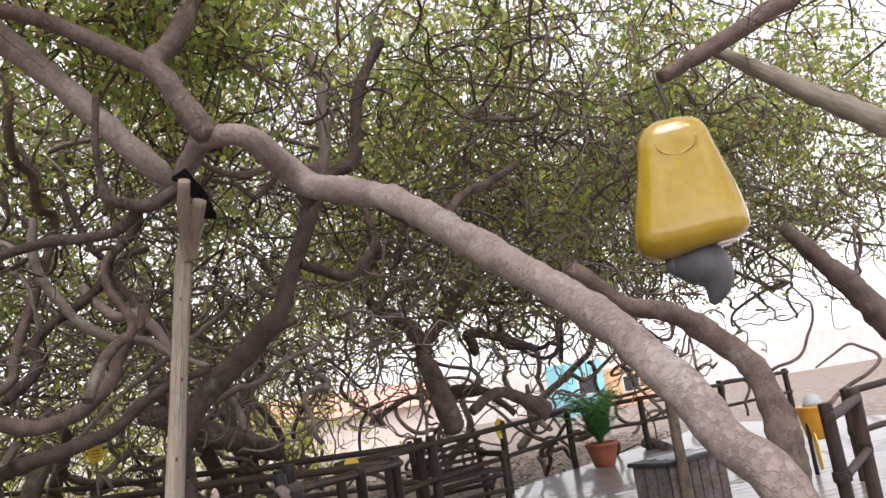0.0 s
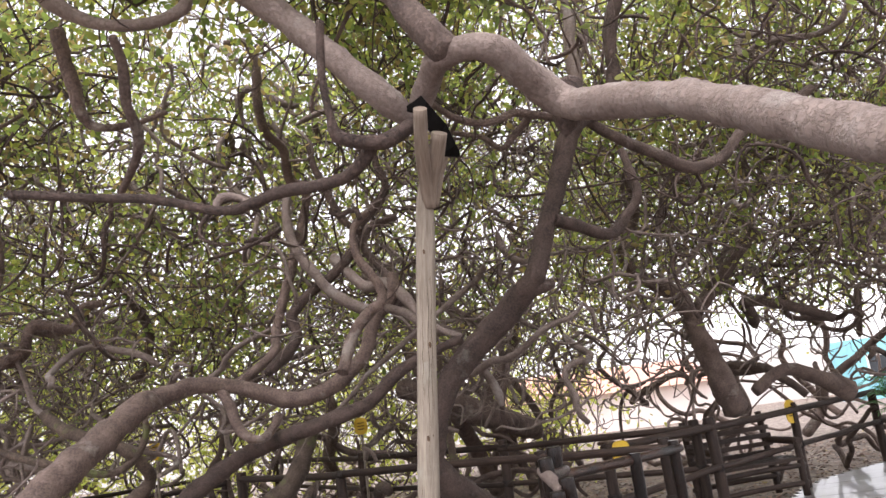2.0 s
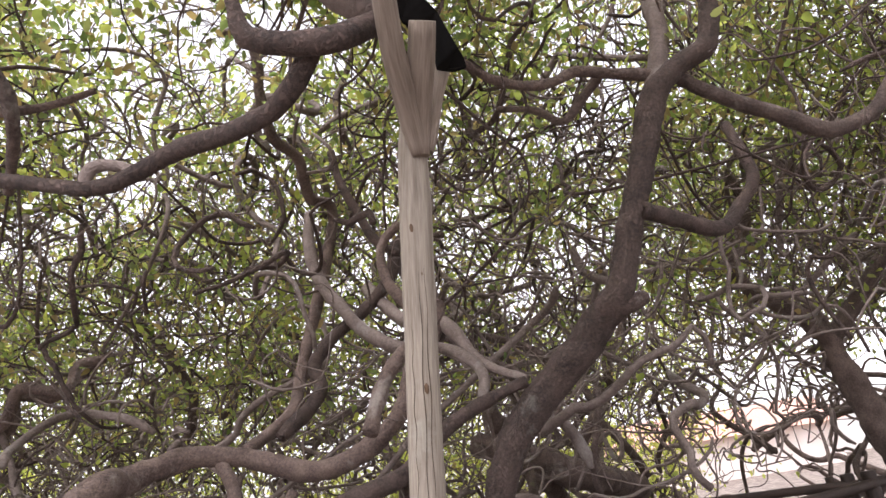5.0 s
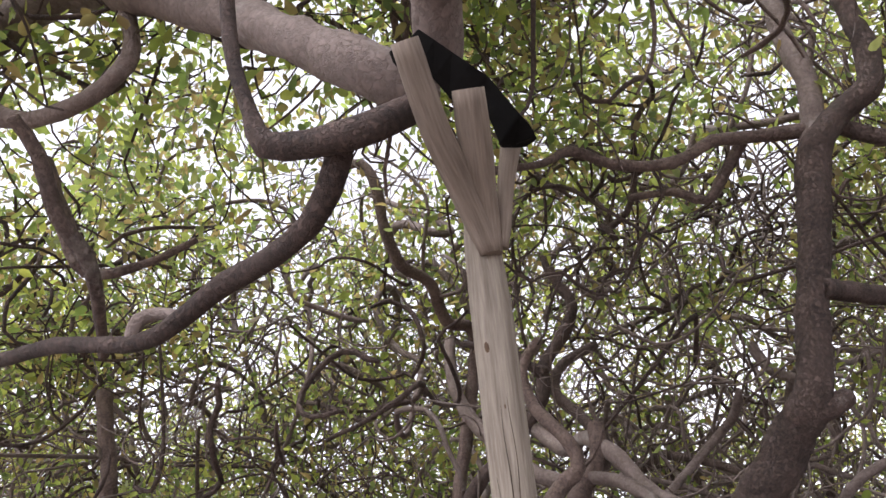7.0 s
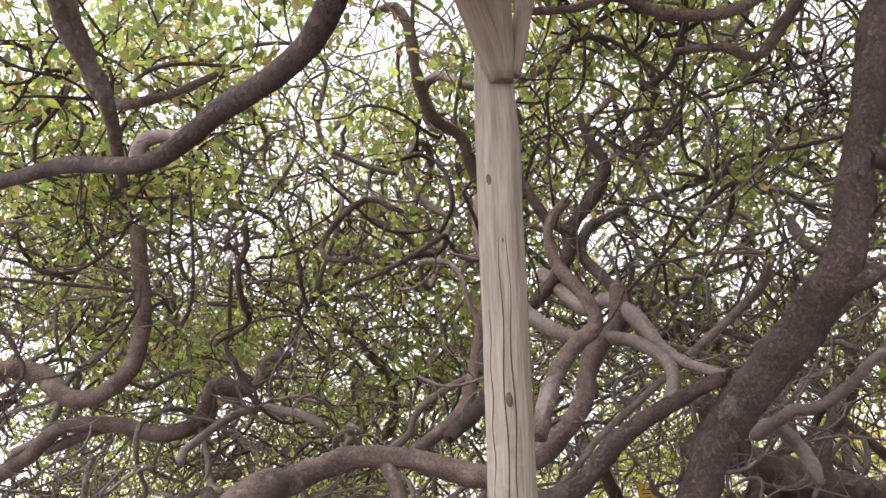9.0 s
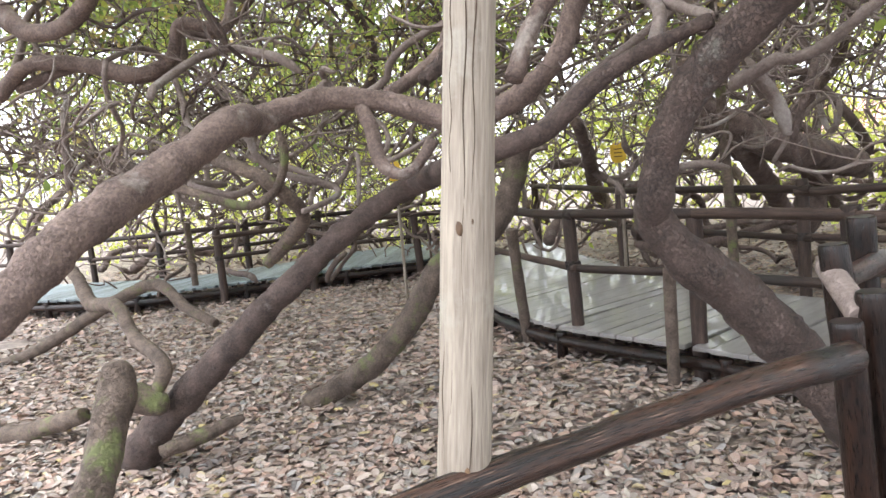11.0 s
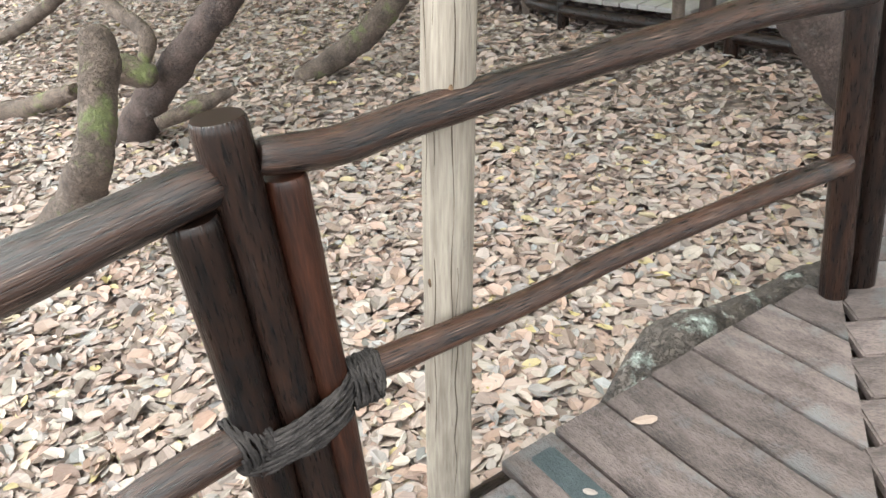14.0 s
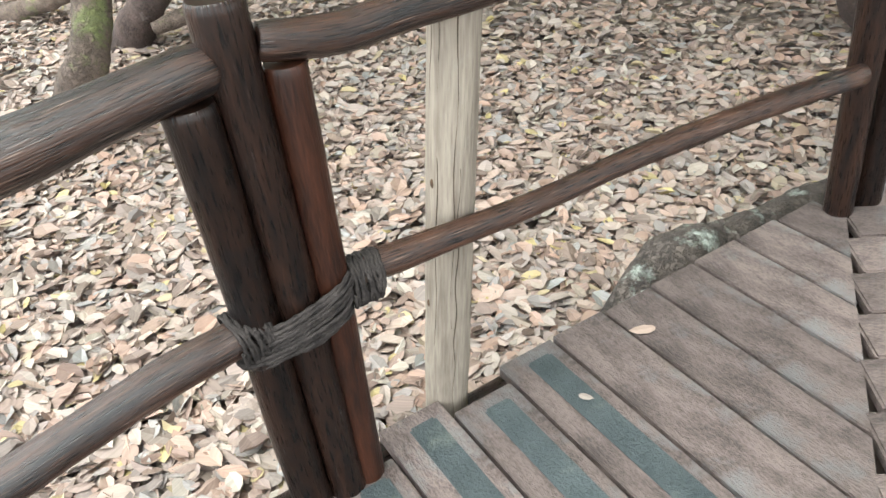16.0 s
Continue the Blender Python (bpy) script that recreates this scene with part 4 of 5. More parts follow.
limb("limb", [(-2.543, 3.816, 0.02, 0.083), (-2.325, 3.946, 0.12, 0.093), (-2.034, 4, 0.312, 0.092), (-1.76, 4.1, 0.597, 0.091), (-1.529, 4.2, 0.965, 0.096), (-1.136, 4.3, 1.23, 0.101), (-0.965, 4.4, 1.543, 0.088), (-0.881, 4.4, 1.82, 0.074)], BARK_MOSS)
limb("limb", [(-2.631, 1.272, -0.05, 0.137), (-2.541, 1.393, 0.1, 0.117), (-2.198, 1.3, 0.432, 0.091), (-2.266, 1.5, 0.593, 0.087), (-2.283, 1.62, 0.777, 0.093), (-2.292, 1.68, 0.901, 0.081)], BARK_MOSS)
limb("limb", [(-2.951, 2.266, 0.598, 0.084), (-2.861, 2.386, 0.533, 0.087), (-2.747, 2.439, 0.481, 0.072)], BARK_MOSS)
limb("limb", [(-2.784, 2.441, 0.519, 0.044), (-2.778, 2.549, 0.695, 0.05), (-3.185, 2.78, 0.814, 0.047), (-3.497, 2.991, 0.986, 0.045), (-4.012, 3.291, 0.955, 0.057), (-4.491, 3.625, 1.155, 0.049), (-5.112, 4.04, 1.31, 0.05)], BARK_MOSS)
limb("limb", [(-7.251, 4.916, -0.04, 0.059), (-6.633, 5.009, 0.116, 0.062), (-5.646, 5.123, 0.579, 0.064), (-4.982, 5.105, 0.79, 0.062), (-4.465, 4.904, 0.584, 0.054), (-4.037, 4.734, 0.466, 0.044)], BARK_MOSS)
limb("limb", [(-4.999, 2.916, -0.04, 0.078), (-4.45, 2.938, 0.053, 0.072), (-3.911, 2.929, 0.195, 0.058)], BARK_MOSS)
limb("limb", [(-2.708, 2.384, 0.208, 0.044), (-2.529, 2.61, 0.255, 0.05), (-2.381, 2.713, 0.302, 0.024)], BARK_MOSS)
limb("limb", [(-4.322, 3.249, 2.596, 0.04), (-3.882, 3.375, 2.705, 0.04), (-3.524, 3.515, 2.575, 0.04), (-3.205, 3.634, 2.666, 0.04), (-3.208, 3.716, 2.891, 0.037), (-2.981, 3.836, 2.866, 0.034), (-2.726, 3.936, 3.098, 0.03)], BARK)
limb("limb", [(-1.648, 0.668, 4, 0.038), (-1.609, 0.75, 3.746, 0.038), (-1.555, 0.829, 3.53, 0.028), (-1.375, 0.941, 3.553, 0.017), (-1.206, 1.044, 3.649, 0.014)], BARK)
limb("limb", [(-2.75, 3.004, 2.104, 0.049), (-2.574, 2.927, 1.966, 0.048), (-2.118, 2.876, 1.758, 0.044), (-2.022, 3.121, 1.515, 0.05), (-2.318, 3.346, 1.311, 0.053), (-2.457, 3.331, 1.188, 0.038)], BARK_MOSS)
limb("limb", [(-3.272, 2.974, 1.979, 0.03), (-2.955, 2.909, 1.827, 0.029), (-2.564, 2.847, 1.699, 0.031), (-2.266, 2.876, 1.608, 0.031), (-2.064, 2.886, 1.681, 0.028), (-1.964, 2.879, 1.857, 0.027), (-1.968, 2.866, 2.023, 0.024)], BARK_MOSS)
limb("limb", [(0.089, 6.901, 2.096, 0.137), (0.446, 6.927, 1.958, 0.158), (0.807, 6.956, 1.768, 0.18), (1.214, 7.086, 1.581, 0.158), (1.966, 8.462, 1.314, 0.155)], BARK)
limb("limb", [(1.492, 9.354, 0.132, 0.119), (1.237, 9.192, 0.864, 0.116), (0.755, 7.066, 1.615, 0.101), (0.452, 7.019, 2.068, 0.101), (0.249, 6.977, 2.501, 0.09)], BARK)
limb("limb", [(-1.053, 12.003, 0.468, 0.11), (-1.448, 12.335, 1.014, 0.121), (-0.892, 7.575, 1.861, 0.072), (-1.11, 7.526, 2.359, 0.066)], BARK)
limb("limb", [(-1.15, 0.054, 3.597, 0.023), (-1.144, 0.144, 3.522, 0.024), (-1.169, 0.263, 3.36, 0.026), (-1.156, 0.376, 3.265, 0.026), (-1.202, 0.484, 3.176, 0.021), (-1.347, 0.688, 3.084, 0.02)], BARK)
limb("limb", [(3.543, 0.016, 3.795, 0.051), (3.89, -0.087, 3.96, 0.062), (4.279, -0.189, 4.15, 0.071), (4.764, -0.294, 4.413, 0.079)], BARK)
limb("limb", [(4.231, 0.216, 4.154, 0.041), (4.346, -0.342, 3.586, 0.068), (4.24, -1.011, 3.021, 0.073)], POLE)
limb("limb", [(6.62, 2.03, 3.03, 0.078), (6.872, 1.962, 2.721, 0.094), (7.148, 1.803, 2.29, 0.128), (7.535, 1.661, 1.675, 0.152), (8.027, 1.519, 1.124, 0.152)], BARK)
limb("limb", [(3.108, 0.914, 2.571, 0.062), (3.476, 0.85, 2.261, 0.073), (3.82, 0.771, 2.15, 0.085), (4.15, 0.7, 1.906, 0.096), (4.298, 0.524, 1.611, 0.101), (4.261, 0.355, 1.107, 0.121), (4.15, 0.28, 0.649, 0.133)], BARK)
# the snapped stub on the trunk, swollen joints and broken ends
# Burl in dark bark: the shade of its underside is in the colour.
limb("burl", [(0.819, -0.24, 3.03, 0.059), (0.802, -0.25, 2.951, 0.069), (0.786, -0.25, 2.886, 0.061), (0.776, -0.25, 2.849, 0.039), (0.77, -0.25, 2.824, 0.015)], BARK_DARK)
limb("root", [(0.221, 0.68, 0.02, 0.049), (0.324, 0.82, 0.098, 0.089), (0.404, 0.899, 0.137, 0.098), (0.515, 1.024, 0.097, 0.083), (0.732, 1.254, 0.105, 0.083), (1.051, 1.588, 0.075, 0.077)], LICHEN, "root patched with pale lichen")


def contorted(start, heading, length, r0, r1, curl, rng, lift=0.0, step=0.11):
    """A branch that snakes: its heading turns by smooth random swings."""
    n = max(4, int(length / step))
    p, d = np.array(start, float), np.array(heading, float)
    d /= np.linalg.norm(d)
    swing, rows = rng.normal(0, 1, 3), []
    for i in range(n + 1):
        rows.append((*p, r0 + (r1 - r0) * i / n))
        if rng.random() < 0.32:
            swing = rng.normal(0, 1, 3)
        d = d + curl * swing + np.array((0, 0, lift))
        d /= np.linalg.norm(d)
        p = p + d * step
        if p[2] < 0.15:
            d[2] = abs(d[2])
    return np.array(rows)


def clear_of_walk(p, room=1.5):
    """Kept free: the boards where one walks, and the open litter before the near railing."""
    x, y, z = p
    if y < 1.3 and -2.0 < x < 2.6 and z < (3.35 if y > -0.6 else 4.0):
        return False
    if y < 2.6 and z < 3.0 and abs(x + 0.2) < 2.2:
        return False
    if y < 5.5 and z < 1.5 and x < 2.4:
        return False
    if y < 7.5 and z < 1.25:
        return False
    if x > 2.5 and y < 6.5 and z < 2.2:
        return False
    return True


def open_side(p):
    """Fine growth thins out towards the terrace, and in patches everywhere."""
    x, y, z = p
    floor = 1.5 + min(max((x - 0.8) * 0.32, 0), 1.5) + (0.5 if y > 9 else 0.0)
    return z > floor and noise.noise(Vector((x * 0.55, y * 0.55, z * 0.75))) > -0.10


def tangle(name, count, zone, length, radius, curl, sides, mat, label, seed, lift=0.0, step=0.11, top_bias=1.0, dense=False):
    rng = np.random.default_rng(seed)
    verts, faces, tips = [], [], []
    made = 0
    while made < count:
        x = rng.uniform(*zone[0])
        y = rng.uniform(*zone[1])
        z = zone[2][0] + (zone[2][1] - zone[2][0]) * rng.random() ** top_bias
        if not clear_of_walk((x, y, z)) or (radius[1] < 0.045 and not dense and not open_side((x, y, z))):
            continue
        a = rng.uniform(0, 2 * math.pi)
        row = contorted((x, y, z), (math.cos(a), 0.7 * math.sin(a), rng.normal(0.1, 0.5) if radius[1] > 0.015 else rng.normal(0.3, 1.0)), rng.uniform(*length),
                        r := radius[0] + (radius[1] - radius[0]) * rng.random() ** 2, r * 0.4, curl, rng, lift, step)
        keep = [clear_of_walk(q[:3]) for q in row]
        if not all(keep):
            row = row[:keep.index(False)]
        made += 1
        if len(row) < 4:
            continue
        row[0, 3] *= 0.55
        v, f = tube_data(row, sides, 0, 0, sides > 5)
        v = v.tolist()
        b = len(verts)
        verts.extend(v)
        faces.extend([tuple(i + b for i in q) for q in f])
        tips.extend(row[len(row) // 3:, :3])
    ob = mesh_object(name, verts, faces, mat, tree, True, label)
    ob["kind"] = "stuff"
    return np.array(tips)


# crooked boughs, branches and twigs that fill the space round the open litter
tangle("bough", 50, ((-9, 12), (5.5, 13), (0.4, 3.4)), (2.5, 5.5), (0.04, 0.085), 0.30, 9, BARK, "thick crooked boughs in the depth of the tree", 11)
tangle("far_stem", 55, ((-11, 16), (8, 18), (0.0, 0.6)), (3.0, 6.0), (0.05, 0.12), 0.22, 8, BARK, "crooked stems rising behind the fences", 17, lift=0.07)
T1 = tangle("branch", 800, ((-9, 12), (3.0, 12), (1.5, 5.4)), (1.5, 4.0), (0.013, 0.042), 0.46, 7, BARK_PALE, "snaking branches", 12, step=0.09)
T2 = tangle("branch", 380, ((-6, 7), (1.6, 6.5), (2.7, 5.2)), (1.0, 2.6), (0.008, 0.022), 0.50, 6, BARK_DARK, "snaking branches", 13, step=0.08)
T3 = tangle("twig", 4300, ((-9, 12), (2.0, 11), (1.7, 5.8)), (0.7, 1.8), (0.005, 0.013), 0.52, 4, BARK_PALE, "fine crooked twigs", 14, lift=0.03, step=0.075)
T4 = tangle("twig", 900, ((-12, 16), (9, 18), (1.5, 5.0)), (1.2, 3.0), (0.009, 0.028), 0.44, 4, BARK_DARK, "fine crooked twigs in the distance", 15)
# T5 also covers unseen space behind the walker, added to shade the limbs.
T5 = tangle("twig", 800, ((-5, 7), (-5.5, 2.2), (4.0, 5.8)), (0.8, 1.8), (0.006, 0.02), 0.45, 5, BARK, "fine crooked twigs overhead", 16)
tangle("branch", 260, ((2.0, 11), (6, 10.5), (1.4, 3.2)), (1.0, 2.4), (0.010, 0.030), 0.55, 6, BARK_PALE, "snaking bare branches above the terrace fence", 19, step=0.08, dense=True)
tangle("branch", 140, ((-9, 0.5), (8.2, 12), (0.3, 2.0)), (1.2, 2.8), (0.012, 0.038), 0.50, 6, BARK, "low snaking branches behind the fences", 29, step=0.09, dense=True)
T6 = tangle("twig", 520, ((-5.0, 0.6), (-0.6, 2.8), (4.0, 5.4)), (0.6, 1.5), (0.005, 0.016), 0.48, 5, BARK_DARK, "fine crooked twigs overhead", 18, step=0.075)

T7 = tangle("twig", 900, ((-15, 4.0), (11.5, 16.5), (0.2, 3.2)), (1.2, 3.0), (0.008, 0.022), 0.34, 4, BARK_PALE, "upright pale shoots at the edge of the tree", 20, lift=0.10, dense=True)

T9 = tangle("twig", 950, ((2.6, 11), (2.8, 8.5), (3.3, 6.0)), (0.7, 1.8), (0.006, 0.020), 0.50, 5, BARK, "fine crooked twigs above the terrace", 30, step=0.08, dense=True)
T10 = tangle("twig", 450, ((-9, -1.6), (3.6, 10), (2.3, 5.0)), (0.7, 1.8), (0.006, 0.020), 0.50, 5, BARK_DARK, "fine crooked twigs above the litter", 33, step=0.08, dense=True)
T11 = tangle("twig", 350, ((1.5, 8.0), (1.5, 5.5), (4.3, 6.8)), (0.7, 1.8), (0.006, 0.020), 0.48, 5, BARK, "fine crooked twigs above the walkway", 35, step=0.08, dense=True)
T8 = tangle("twig", 1300, ((-9, 11), (3.2, 11), (4.8, 7.0)), (0.8, 1.8), (0.006, 0.018), 0.45, 4, BARK, "fine crooked twigs high in the crown", 27)


def crown(name, tips, count, spread, size, seed, low, label, mat=GREEN, airy=-0.06):
    """Leaves gathered in sprays along the twigs."""
    rng = np.random.default_rng(seed)
    c = tips[rng.integers(0, len(tips), count // 5)]
    chance = np.clip((c[:, 2] - low) / 1.6, 0.05, 1)
    c = c[rng.random(len(c)) < chance]
    q = np.repeat(c, 5, axis=0) + rng.normal(0, spread, (len(c) * 5, 3))
    q = q[[clear_of_walk(p) and not (p[1] < 3.4 and p[2] < 3.9 and abs(p[0]) < 3.5) and noise.noise(Vector((p[0] * 0.8, p[1] * 0.8, p[2]))) > airy for p in q]]
    ob = leaf_patch(name, q, size, mat, 0.10, 1.0, label, "foliage", tree, "stuff", True)
    del ob["category"]
    return ob


crown("crown", np.vstack([T2, T3]), 95000, 0.10, 0.075, 21, 2.2, "small green cashew leaves among the twigs")
crown("crown", T1, 42000, 0.16, 0.085, 22, 2.4, "small green cashew leaves on the branches")
crown("crown", T4, 40000, 0.30, 0.12, 23, 1.6, "green cashew leaves in the distance")
crown("crown", T7, 42000, 0.28, 0.12, 26, -0.4, "leaves at the edge of the tree, coloured as if sunlit", SUNLIT_GREEN, -0.22)
crown("crown", T8, 46000, 0.18, 0.10, 28, 3.0, "green cashew leaves high in the crown", GREEN, -0.12)
crown("crown", T9, 42000, 0.16, 0.085, 31, 2.8, "green cashew leaves above the terrace", GREEN, -0.20)
crown("crown", T10, 14000, 0.16, 0.085, 34, 1.4, "green cashew leaves above the litter", GREEN, -0.15)
crown("crown", T11, 14000, 0.18, 0.085, 36, 3.2, "green cashew leaves above the walkway", GREEN, -0.15)
# Partly out of view, added to darken what lies below.
crown("crown", T5, 28000, 0.16, 0.085, 24, 3.6, "green cashew leaves overhead")


crown("crown", T6, 28000, 0.16, 0.072, 25, 2.6, "green cashew leaves overhead", GREEN, -0.24)


# ---- hanging cashew sculpture ----
def cashew_sculpture():
    top = thing("cashew_sculpture", (3.076, -0.449, 2.441), "big glossy yellow cashew fruit sculpture with a grey nut", "sculpture", rz=-35)
    top.rotation_euler, top.scale = (0, 0, radians(-38)), (0.76, 0.76, 0.8)
    n, rings, verts = 40, [], []
    prof = [(0.05, 1.02), (0.15, 1.0), (0.225, 0.95), (0.265, 0.87), (0.29, 0.75), (0.33, 0.58), (0.375, 0.40), (0.41, 0.24), (0.425, 0.14), (0.42, 0.06), (0.38, 0.0), (0.30, -0.035), (0.15, -0.045), (0.04, -0.045)]
    for r, z in prof:
        for i in range(n):
            a = 2 * math.pi * i / n
            ca, sa = math.cos(a), math.sin(a)
            k = (abs(ca) ** 3.2 + abs(sa) ** 3.2) ** (-1 / 3.2)
            lump = 1 + 0.03 * noise.noise(Vector((ca * 1.5, sa * 1.5, z * 3)))
            verts.append((r * k * ca * lump * 1.06, r * k * sa * lump * 0.8, z + 0.03 * ca * (1 - z)))
    faces = [(j * n + i, j * n + (i + 1) % n, (j + 1) * n + (i + 1) % n, (j + 1) * n + i) for j in range(len(prof) - 1) for i in range(n)]
    faces += [tuple(range(n - 1, -1, -1))[::-1], tuple((len(prof) - 1) * n + i for i in range(n))[::-1]]
    fruit = mesh_object("fruit", verts, faces, YELLOW, top, True, "glossy yellow fruit body")
    ring = [(0.16 * math.cos(a) * (1 if math.sin(a) < 0 else 0.9), -0.262 - 0.02 * math.sin(a), 0.80 + 0.12 * math.sin(a), 0.006) for a in np.linspace(math.pi * 1.0, math.pi * 2.0, 12)]
    tube("moulded_line", ring, YELLOW, fruit, 8, 0.03, 0)
    tube("nut", [(-0.13, 0, -0.03, 0.07), (-0.10, 0, -0.09, 0.14), (0.03, 0, -0.14, 0.19), (0.10, 0, -0.24, 0.16), (0.10, 0, -0.34, 0.10), (0.06, 0, -0.42, 0.05), (0.04, 0, -0.45, 0.02)], NUT_GREY, top, 20, 0.03, 0.02, "dull grey nut")
    tube("nut", [(-0.2, 0, -0.04, 0.05), (-0.17, 0, -0.11, 0.085), (-0.13, 0, -0.18, 0.06), (-0.11, 0, -0.21, 0.02)], NUT_GREY, top, 16, 0.03, 0.02)
    tube("hanger", [(0, 0, 1.0, 0.012), (0.0, 0, 1.15, 0.012), (-0.05, 0, 1.42, 0.012)], BLACK, top, 8, 0.05, 0)
    return top


cashew_sculpture()


# ---- things on the terrace ----
def log_bench():
    top = thing("log_bench", (3.94, 6.02, DECK_Z), "dark slatted wooden bench with log legs", "bench", rz=14)
    w = 1.25
    for i in range(5):
        part("seat_slat", box_bm(w, 0.075, 0.035, (0, -0.42 + i * 0.09, 0.42), 0.008), LOG_DRY, top)
    for i in range(5):
        part("back_slat", box_bm(w, 0.03, 0.055, (0, 0.03 + i * 0.018, 0.50 + i * 0.095), 0.008), LOG_DRY, top)
    for x in (-w / 2 + 0.06, w / 2 - 0.06):
        for name, a, b in (("leg", (x, -0.42, 0), (x, -0.42, 0.62)), ("back_post", (x, 0.04, 0), (x, 0.14, 0.98)), ("armrest", (x, -0.46, 0.62), (x, 0.10, 0.64))):
            tube(name, [(*a, 0.042), tuple((np.array(a) + b) / 2) + (0.042,), (*b, 0.040)], LOG_DRY, top, 10, 0.08, 0.06)
    for y, z in ((-0.42, 0.14), (-0.42, 0.34), (0.05, 0.2)):
        tube("stretcher", [(-w / 2, y, z, 0.03), (0, y, z + 0.01, 0.03), (w / 2, y, z, 0.03)], LOG_DRY, top, 8, 0.1, 0.06)
    return top


log_bench()


def potted_palm():
    pot = thing("plant_pot", (7.08, 7.09, DECK_Z), "round terracotta plant pot on the terrace", "plant pot")
    part("bowl", revolve_bm([(0.20, 0), (0.22, 0.02), (0.30, 0.30), (0.33, 0.42), (0.36, 0.43), (0.36, 0.50), (0.32, 0.50), (0.30, 0.44), (0.05, 0.44)]), TERRACOTTA, pot, smooth=True)
    pot.scale = (0.78, 0.78, 0.78)
    plant = thing("potted_palm", (7.08, 7.09, DECK_Z + 0.34), "bushy green feather palm in a terracotta pot", "plant")
    plant.scale = (0.78, 0.78, 0.78)
    rng = np.random.default_rng(31)
    for i in range(34):
        a, out, up = rng.uniform(0, 6.28), rng.uniform(0.2, 0.75), rng.uniform(0.5, 1.15)
        pts = [(0, 0, 0, 0.012), (math.cos(a) * out * 0.35, math.sin(a) * out * 0.35, up * 0.6, 0.009), (math.cos(a) * out * 0.8, math.sin(a) * out * 0.8, up, 0.006), (math.cos(a) * out * 1.2, math.sin(a) * out * 1.2, up * 0.9, 0.003)]
        line = spline(pts, 0.05)
        v, f = tube_data(line, 4, 0, 0, False)
        v = [tuple(q) for q in v]
        for j in range(4, len(line) - 1):
            d = line[j + 1, :3] - line[j, :3]
            d /= np.linalg.norm(d)
            s = np.cross(d, (0, 0, 1))
            s /= np.linalg.norm(s) + 1e-6
            for sign in (-1, 1):
                tip = line[j, :3] + sign * s * 0.20 + d * 0.12 - np.array((0, 0, 0.05))
                b = len(v)
                v += [tuple(line[j, :3]), tuple((line[j, :3] + tip) / 2 + d * 0.018), tuple(tip), tuple((line[j, :3] + tip) / 2 - d * 0.018)]
                f.append((b, b + 1, b + 2, b + 3))
        mesh_object("frond", v, f, FERN, plant, False)


potted_palm()


def slatted_bin():
    top = thing("slatted_bin", (4.85, 2.36, DECK_Z), "low plank-sided box with a black slotted lid", "bin", rz=12)
    top.scale = (0.83, 0.83, 0.83)
    for i in range(6):
        part("plank", box_bm(0.155, 0.03, 0.66, (-0.42 + i * 0.168, -0.27, 0.34), 0.006), DECK, top)
        part("plank", box_bm(0.155, 0.03, 0.66, (-0.42 + i * 0.168, 0.27, 0.34), 0.006), DECK, top)
    for sx in (-0.515, 0.515):
        for i in range(3):
            part("plank", box_bm(0.03, 0.16, 0.66, (sx, -0.17 + i * 0.17, 0.34), 0.006), DECK, top)
    lid = part("lid", box_bm(1.12, 0.62, 0.05, (0, 0, 0.70), 0.012), BLACK, top, "black lid with slots")
    for i in range(3):
        part("slot_bar", box_bm(0.8, 0.06, 0.02, (0.05, -0.16 + i * 0.16, 0.735), 0.005), PALE_GREY, lid)


slatted_bin()


def orange_bin():
    top = thing("orange_bin", (7.36, 2.89, DECK_Z), "orange plastic bin with a pale domed lid on posts", "bin")
    top.scale = (0.75, 0.75, 0.75)
    part("body", revolve_bm([(0.17, 0.52), (0.19, 0.54), (0.24, 0.85), (0.255, 0.98), (0.27, 1.0), (0.27, 1.03), (0.24, 1.03)]), ORANGE, top, smooth=True)
    part("lid", revolve_bm([(0.15, 1.03), (0.145, 1.09), (0.11, 1.17), (0.05, 1.21), (0.02, 1.215)]), PALE_GREY, top, "pale grey domed lid", True)
    for x in (-0.22, 0.22):
        tube("leg", [(x, 0, 0, 0.035), (x, 0, 0.4, 0.034), (x * 0.9, 0, 0.8, 0.033)], LOG, top, 10, 0.1, 0.05)


orange_bin()


# ---- yellow number plates ----
def plate(x, y, z, w, h, label, rz=0.0, stake=False):
    top = thing("yellow_plate", (x, y, z), label, "sign", "yellow plates", rz=rz)
    bm = bmesh.new()
    ring = [bm.verts.new((w / 2 * math.copysign(abs(math.cos(a)) ** 0.7, math.cos(a)), 0, h / 2 * math.copysign(abs(math.sin(a)) ** 0.7, math.sin(a)))) for a in np.linspace(0, 2 * math.pi, 20, endpoint=False)]
    face = bm.faces.new(ring)
    ext = bmesh.ops.extrude_face_region(bm, geom=[face])
    bmesh.ops.translate(bm, vec=(0, 0.012, 0), verts=[q for q in ext["geom"] if isinstance(q, bmesh.types.BMVert)])
    bmesh.ops.recalc_face_normals(bm, faces=bm.faces[:])
    part("panel", bm, TAG, top)
    for dz in (0.18, 0.0, -0.18):
        part("text_bar", box_bm(w * 0.5, 0.003, h * 0.05, (0, -0.003, dz * h)), INK, top)
    if stake:
        tube("stake", [(0, 0.03, -z - 0.03, 0.022), (0.01, 0.03, -z / 2, 0.02), (0, 0.03, h * 0.3, 0.018)], POLE, top, 8, 0.1, 0.08)
    return top


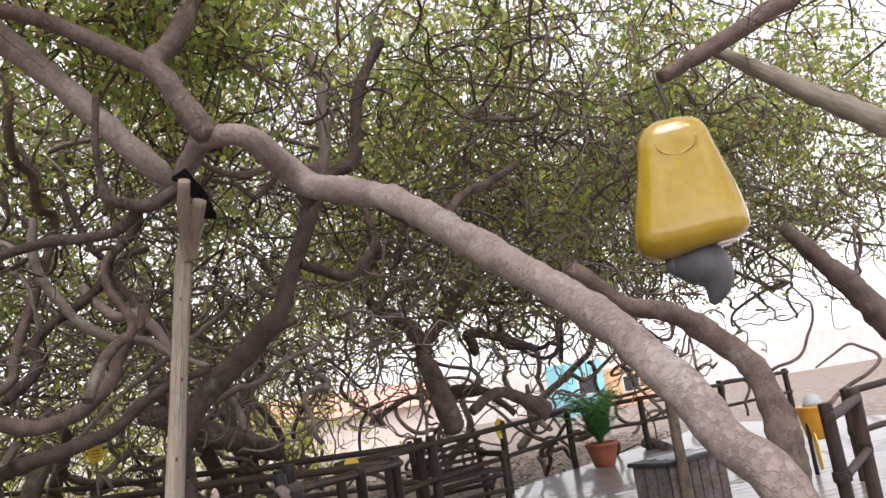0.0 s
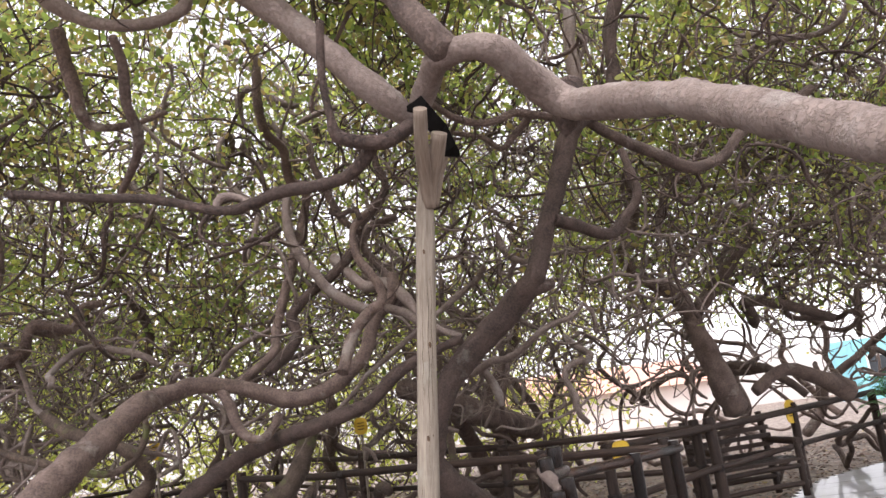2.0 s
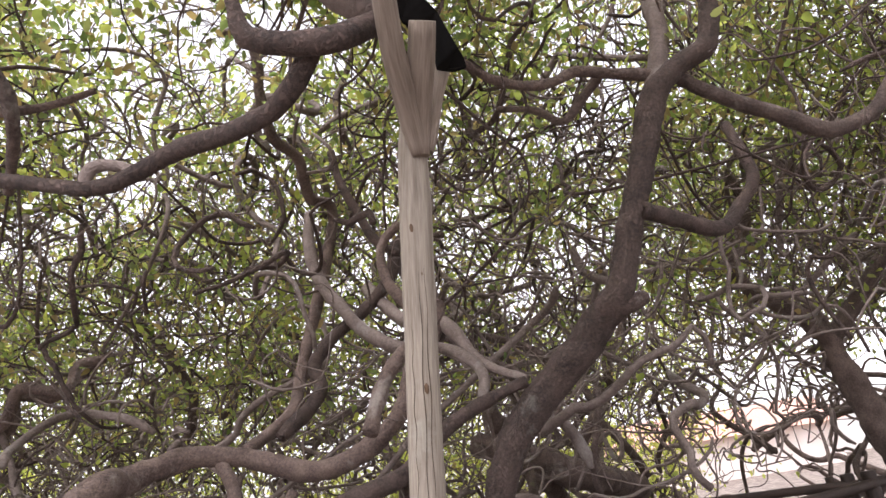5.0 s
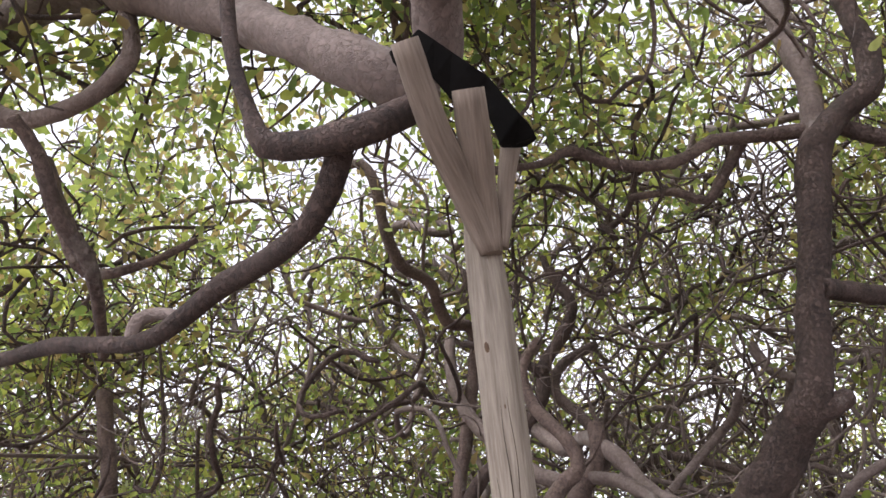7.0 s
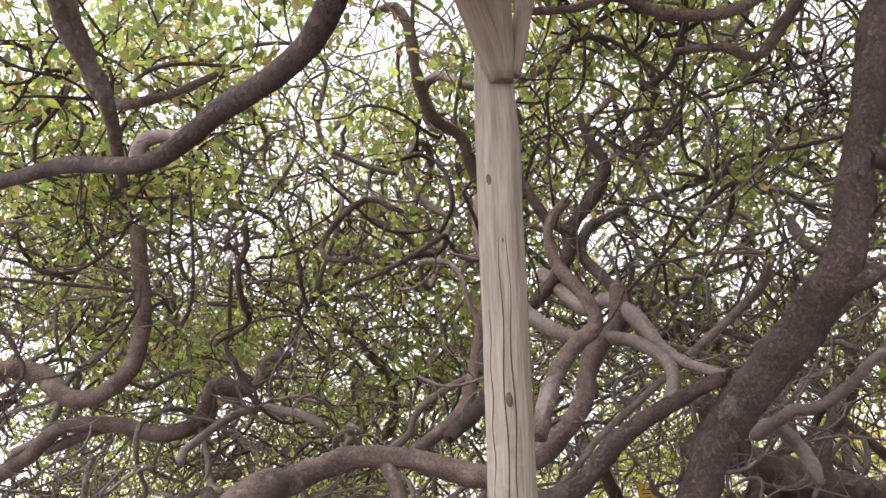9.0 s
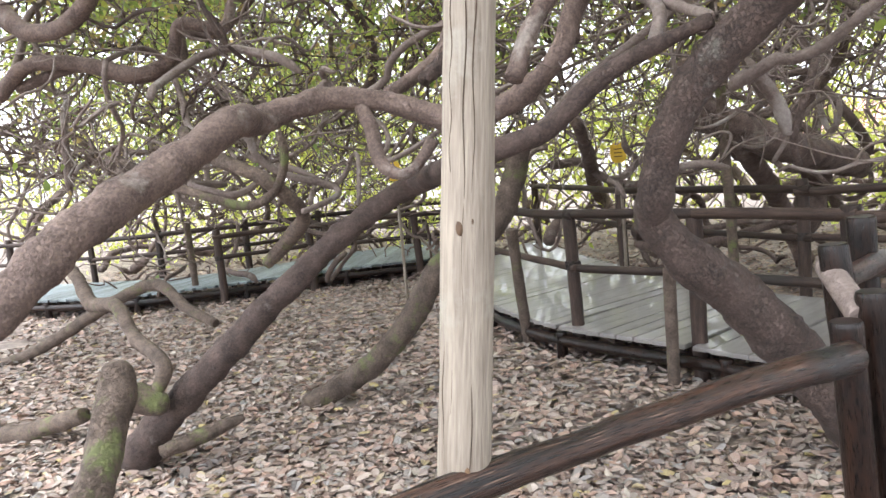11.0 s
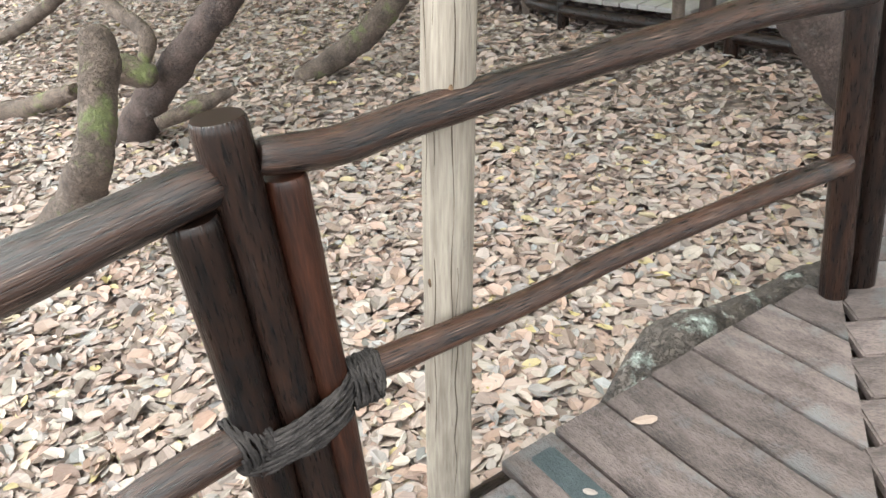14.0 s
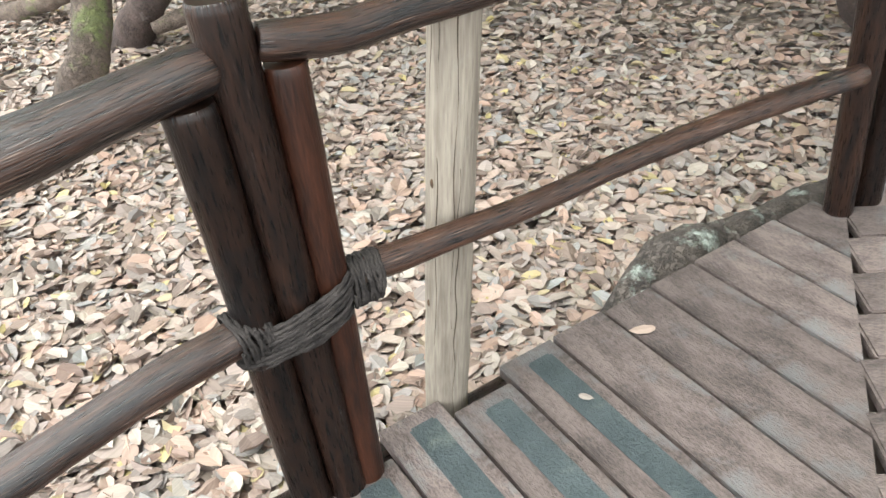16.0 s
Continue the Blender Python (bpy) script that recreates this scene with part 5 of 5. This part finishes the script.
plate(-0.57, 8.0, 1.68, 0.19, 0.24, "small yellow plate on a wooden stake", 0, True)
plate(1.94, 3.82, 1.18, 0.20, 0.22, "small yellow plate on a fence post", 20)
plate(4.86, 6.24, 1.20, 0.22, 0.29, "small oval yellow plate on a fence post", 30)
plate(6.6, 2.25, 0.64, 0.30, 0.39, "large yellow oval plate by the railing", 50)
plate(-3.442, 8.0, 1.705, 0.22, 0.26, "yellow plate beyond the pale walkway", -10, True)

# ---- slim stakes propping lower limbs ----
for a, b, r in (((0.12, 4.40, -0.05), (0.13, 4.38, 0.88), 0.045), ((-1.22, 5.6, -0.05), (-1.25, 5.35, 1.12), 0.05), ((-6.93, 8.23, -0.05), (-6.85, 8.1, 1.23), 0.05), ((0.62, 6.669, 0.282), (0.519, 6.438, 3.752), 0.05), ((4.6, 2.0, 0.2), (4.6, 2.0, 2.0), 0.05)):
    st = tagged(log_part("prop_stake", a, b, r, BARK_MOSS, None), "mossy wooden stake propping a low limb", "stake", "prop stakes")


# ---- buildings beyond ----
def building(name, x, y, w, d, h, wall, label, windows=0, roof=True, rz=0.0):
    top = thing(name, (x, y, -0.05), label, "building", "buildings beyond", rz=rz)
    part("wall", box_bm(w, d, h, (0, 0, h / 2), 0.02), wall, top)
    if roof:
        bm = bmesh.new()
        vs = [bm.verts.new(p) for p in ((-w / 2 - 0.4, -d / 2 - 0.4, h), (w / 2 + 0.4, -d / 2 - 0.4, h), (w / 2 + 0.4, d / 2 + 0.4, h), (-w / 2 - 0.4, d / 2 + 0.4, h), (-w / 2 - 0.2, 0, h + d * 0.22), (w / 2 + 0.2, 0, h + d * 0.22))]
        for q in ((0, 1, 5, 4), (2, 3, 4, 5), (1, 2, 5), (3, 0, 4), (3, 2, 1, 0)):
            bm.faces.new([vs[i] for i in q])
        part("roof", bm, ROOF_RED, top)
    for i in range(windows):
        win = part("window", box_bm(1.1, 0.08, 0.9, (-w / 2 + (i + 0.7) * w / (windows + 0.4), -d / 2 - 0.01, h * 0.55), 0.01), WALL_WHITE, top)
        part("pane", box_bm(0.95, 0.04, 0.75, (-w / 2 + (i + 0.7) * w / (windows + 0.4), -d / 2 - 0.045, h * 0.55), 0.005), GLASS_DARK, win)
    return top


building("house", 8.9, 31.5, 9, 5, 1.6, WALL_PINK, "low salmon house with a red tiled roof")
building("kiosk", 19.9, 28.1, 2.0, 2.0, 2.5, BLUE, "small turquoise painted kiosk beyond the trees", 1, False)
building("orange_house", 24.7, 32.3, 2.6, 4, 2.0, WALL_ORANGE, "small plain orange house beyond the trees", 1, False)
boundary = tagged(part("boundary_wall", box_bm(110, 0.2, 2.6, (15, 35.5, 1.25), 0.02), WALL_WHITE, None), "long white rendered boundary wall", "wall", kind="structure")
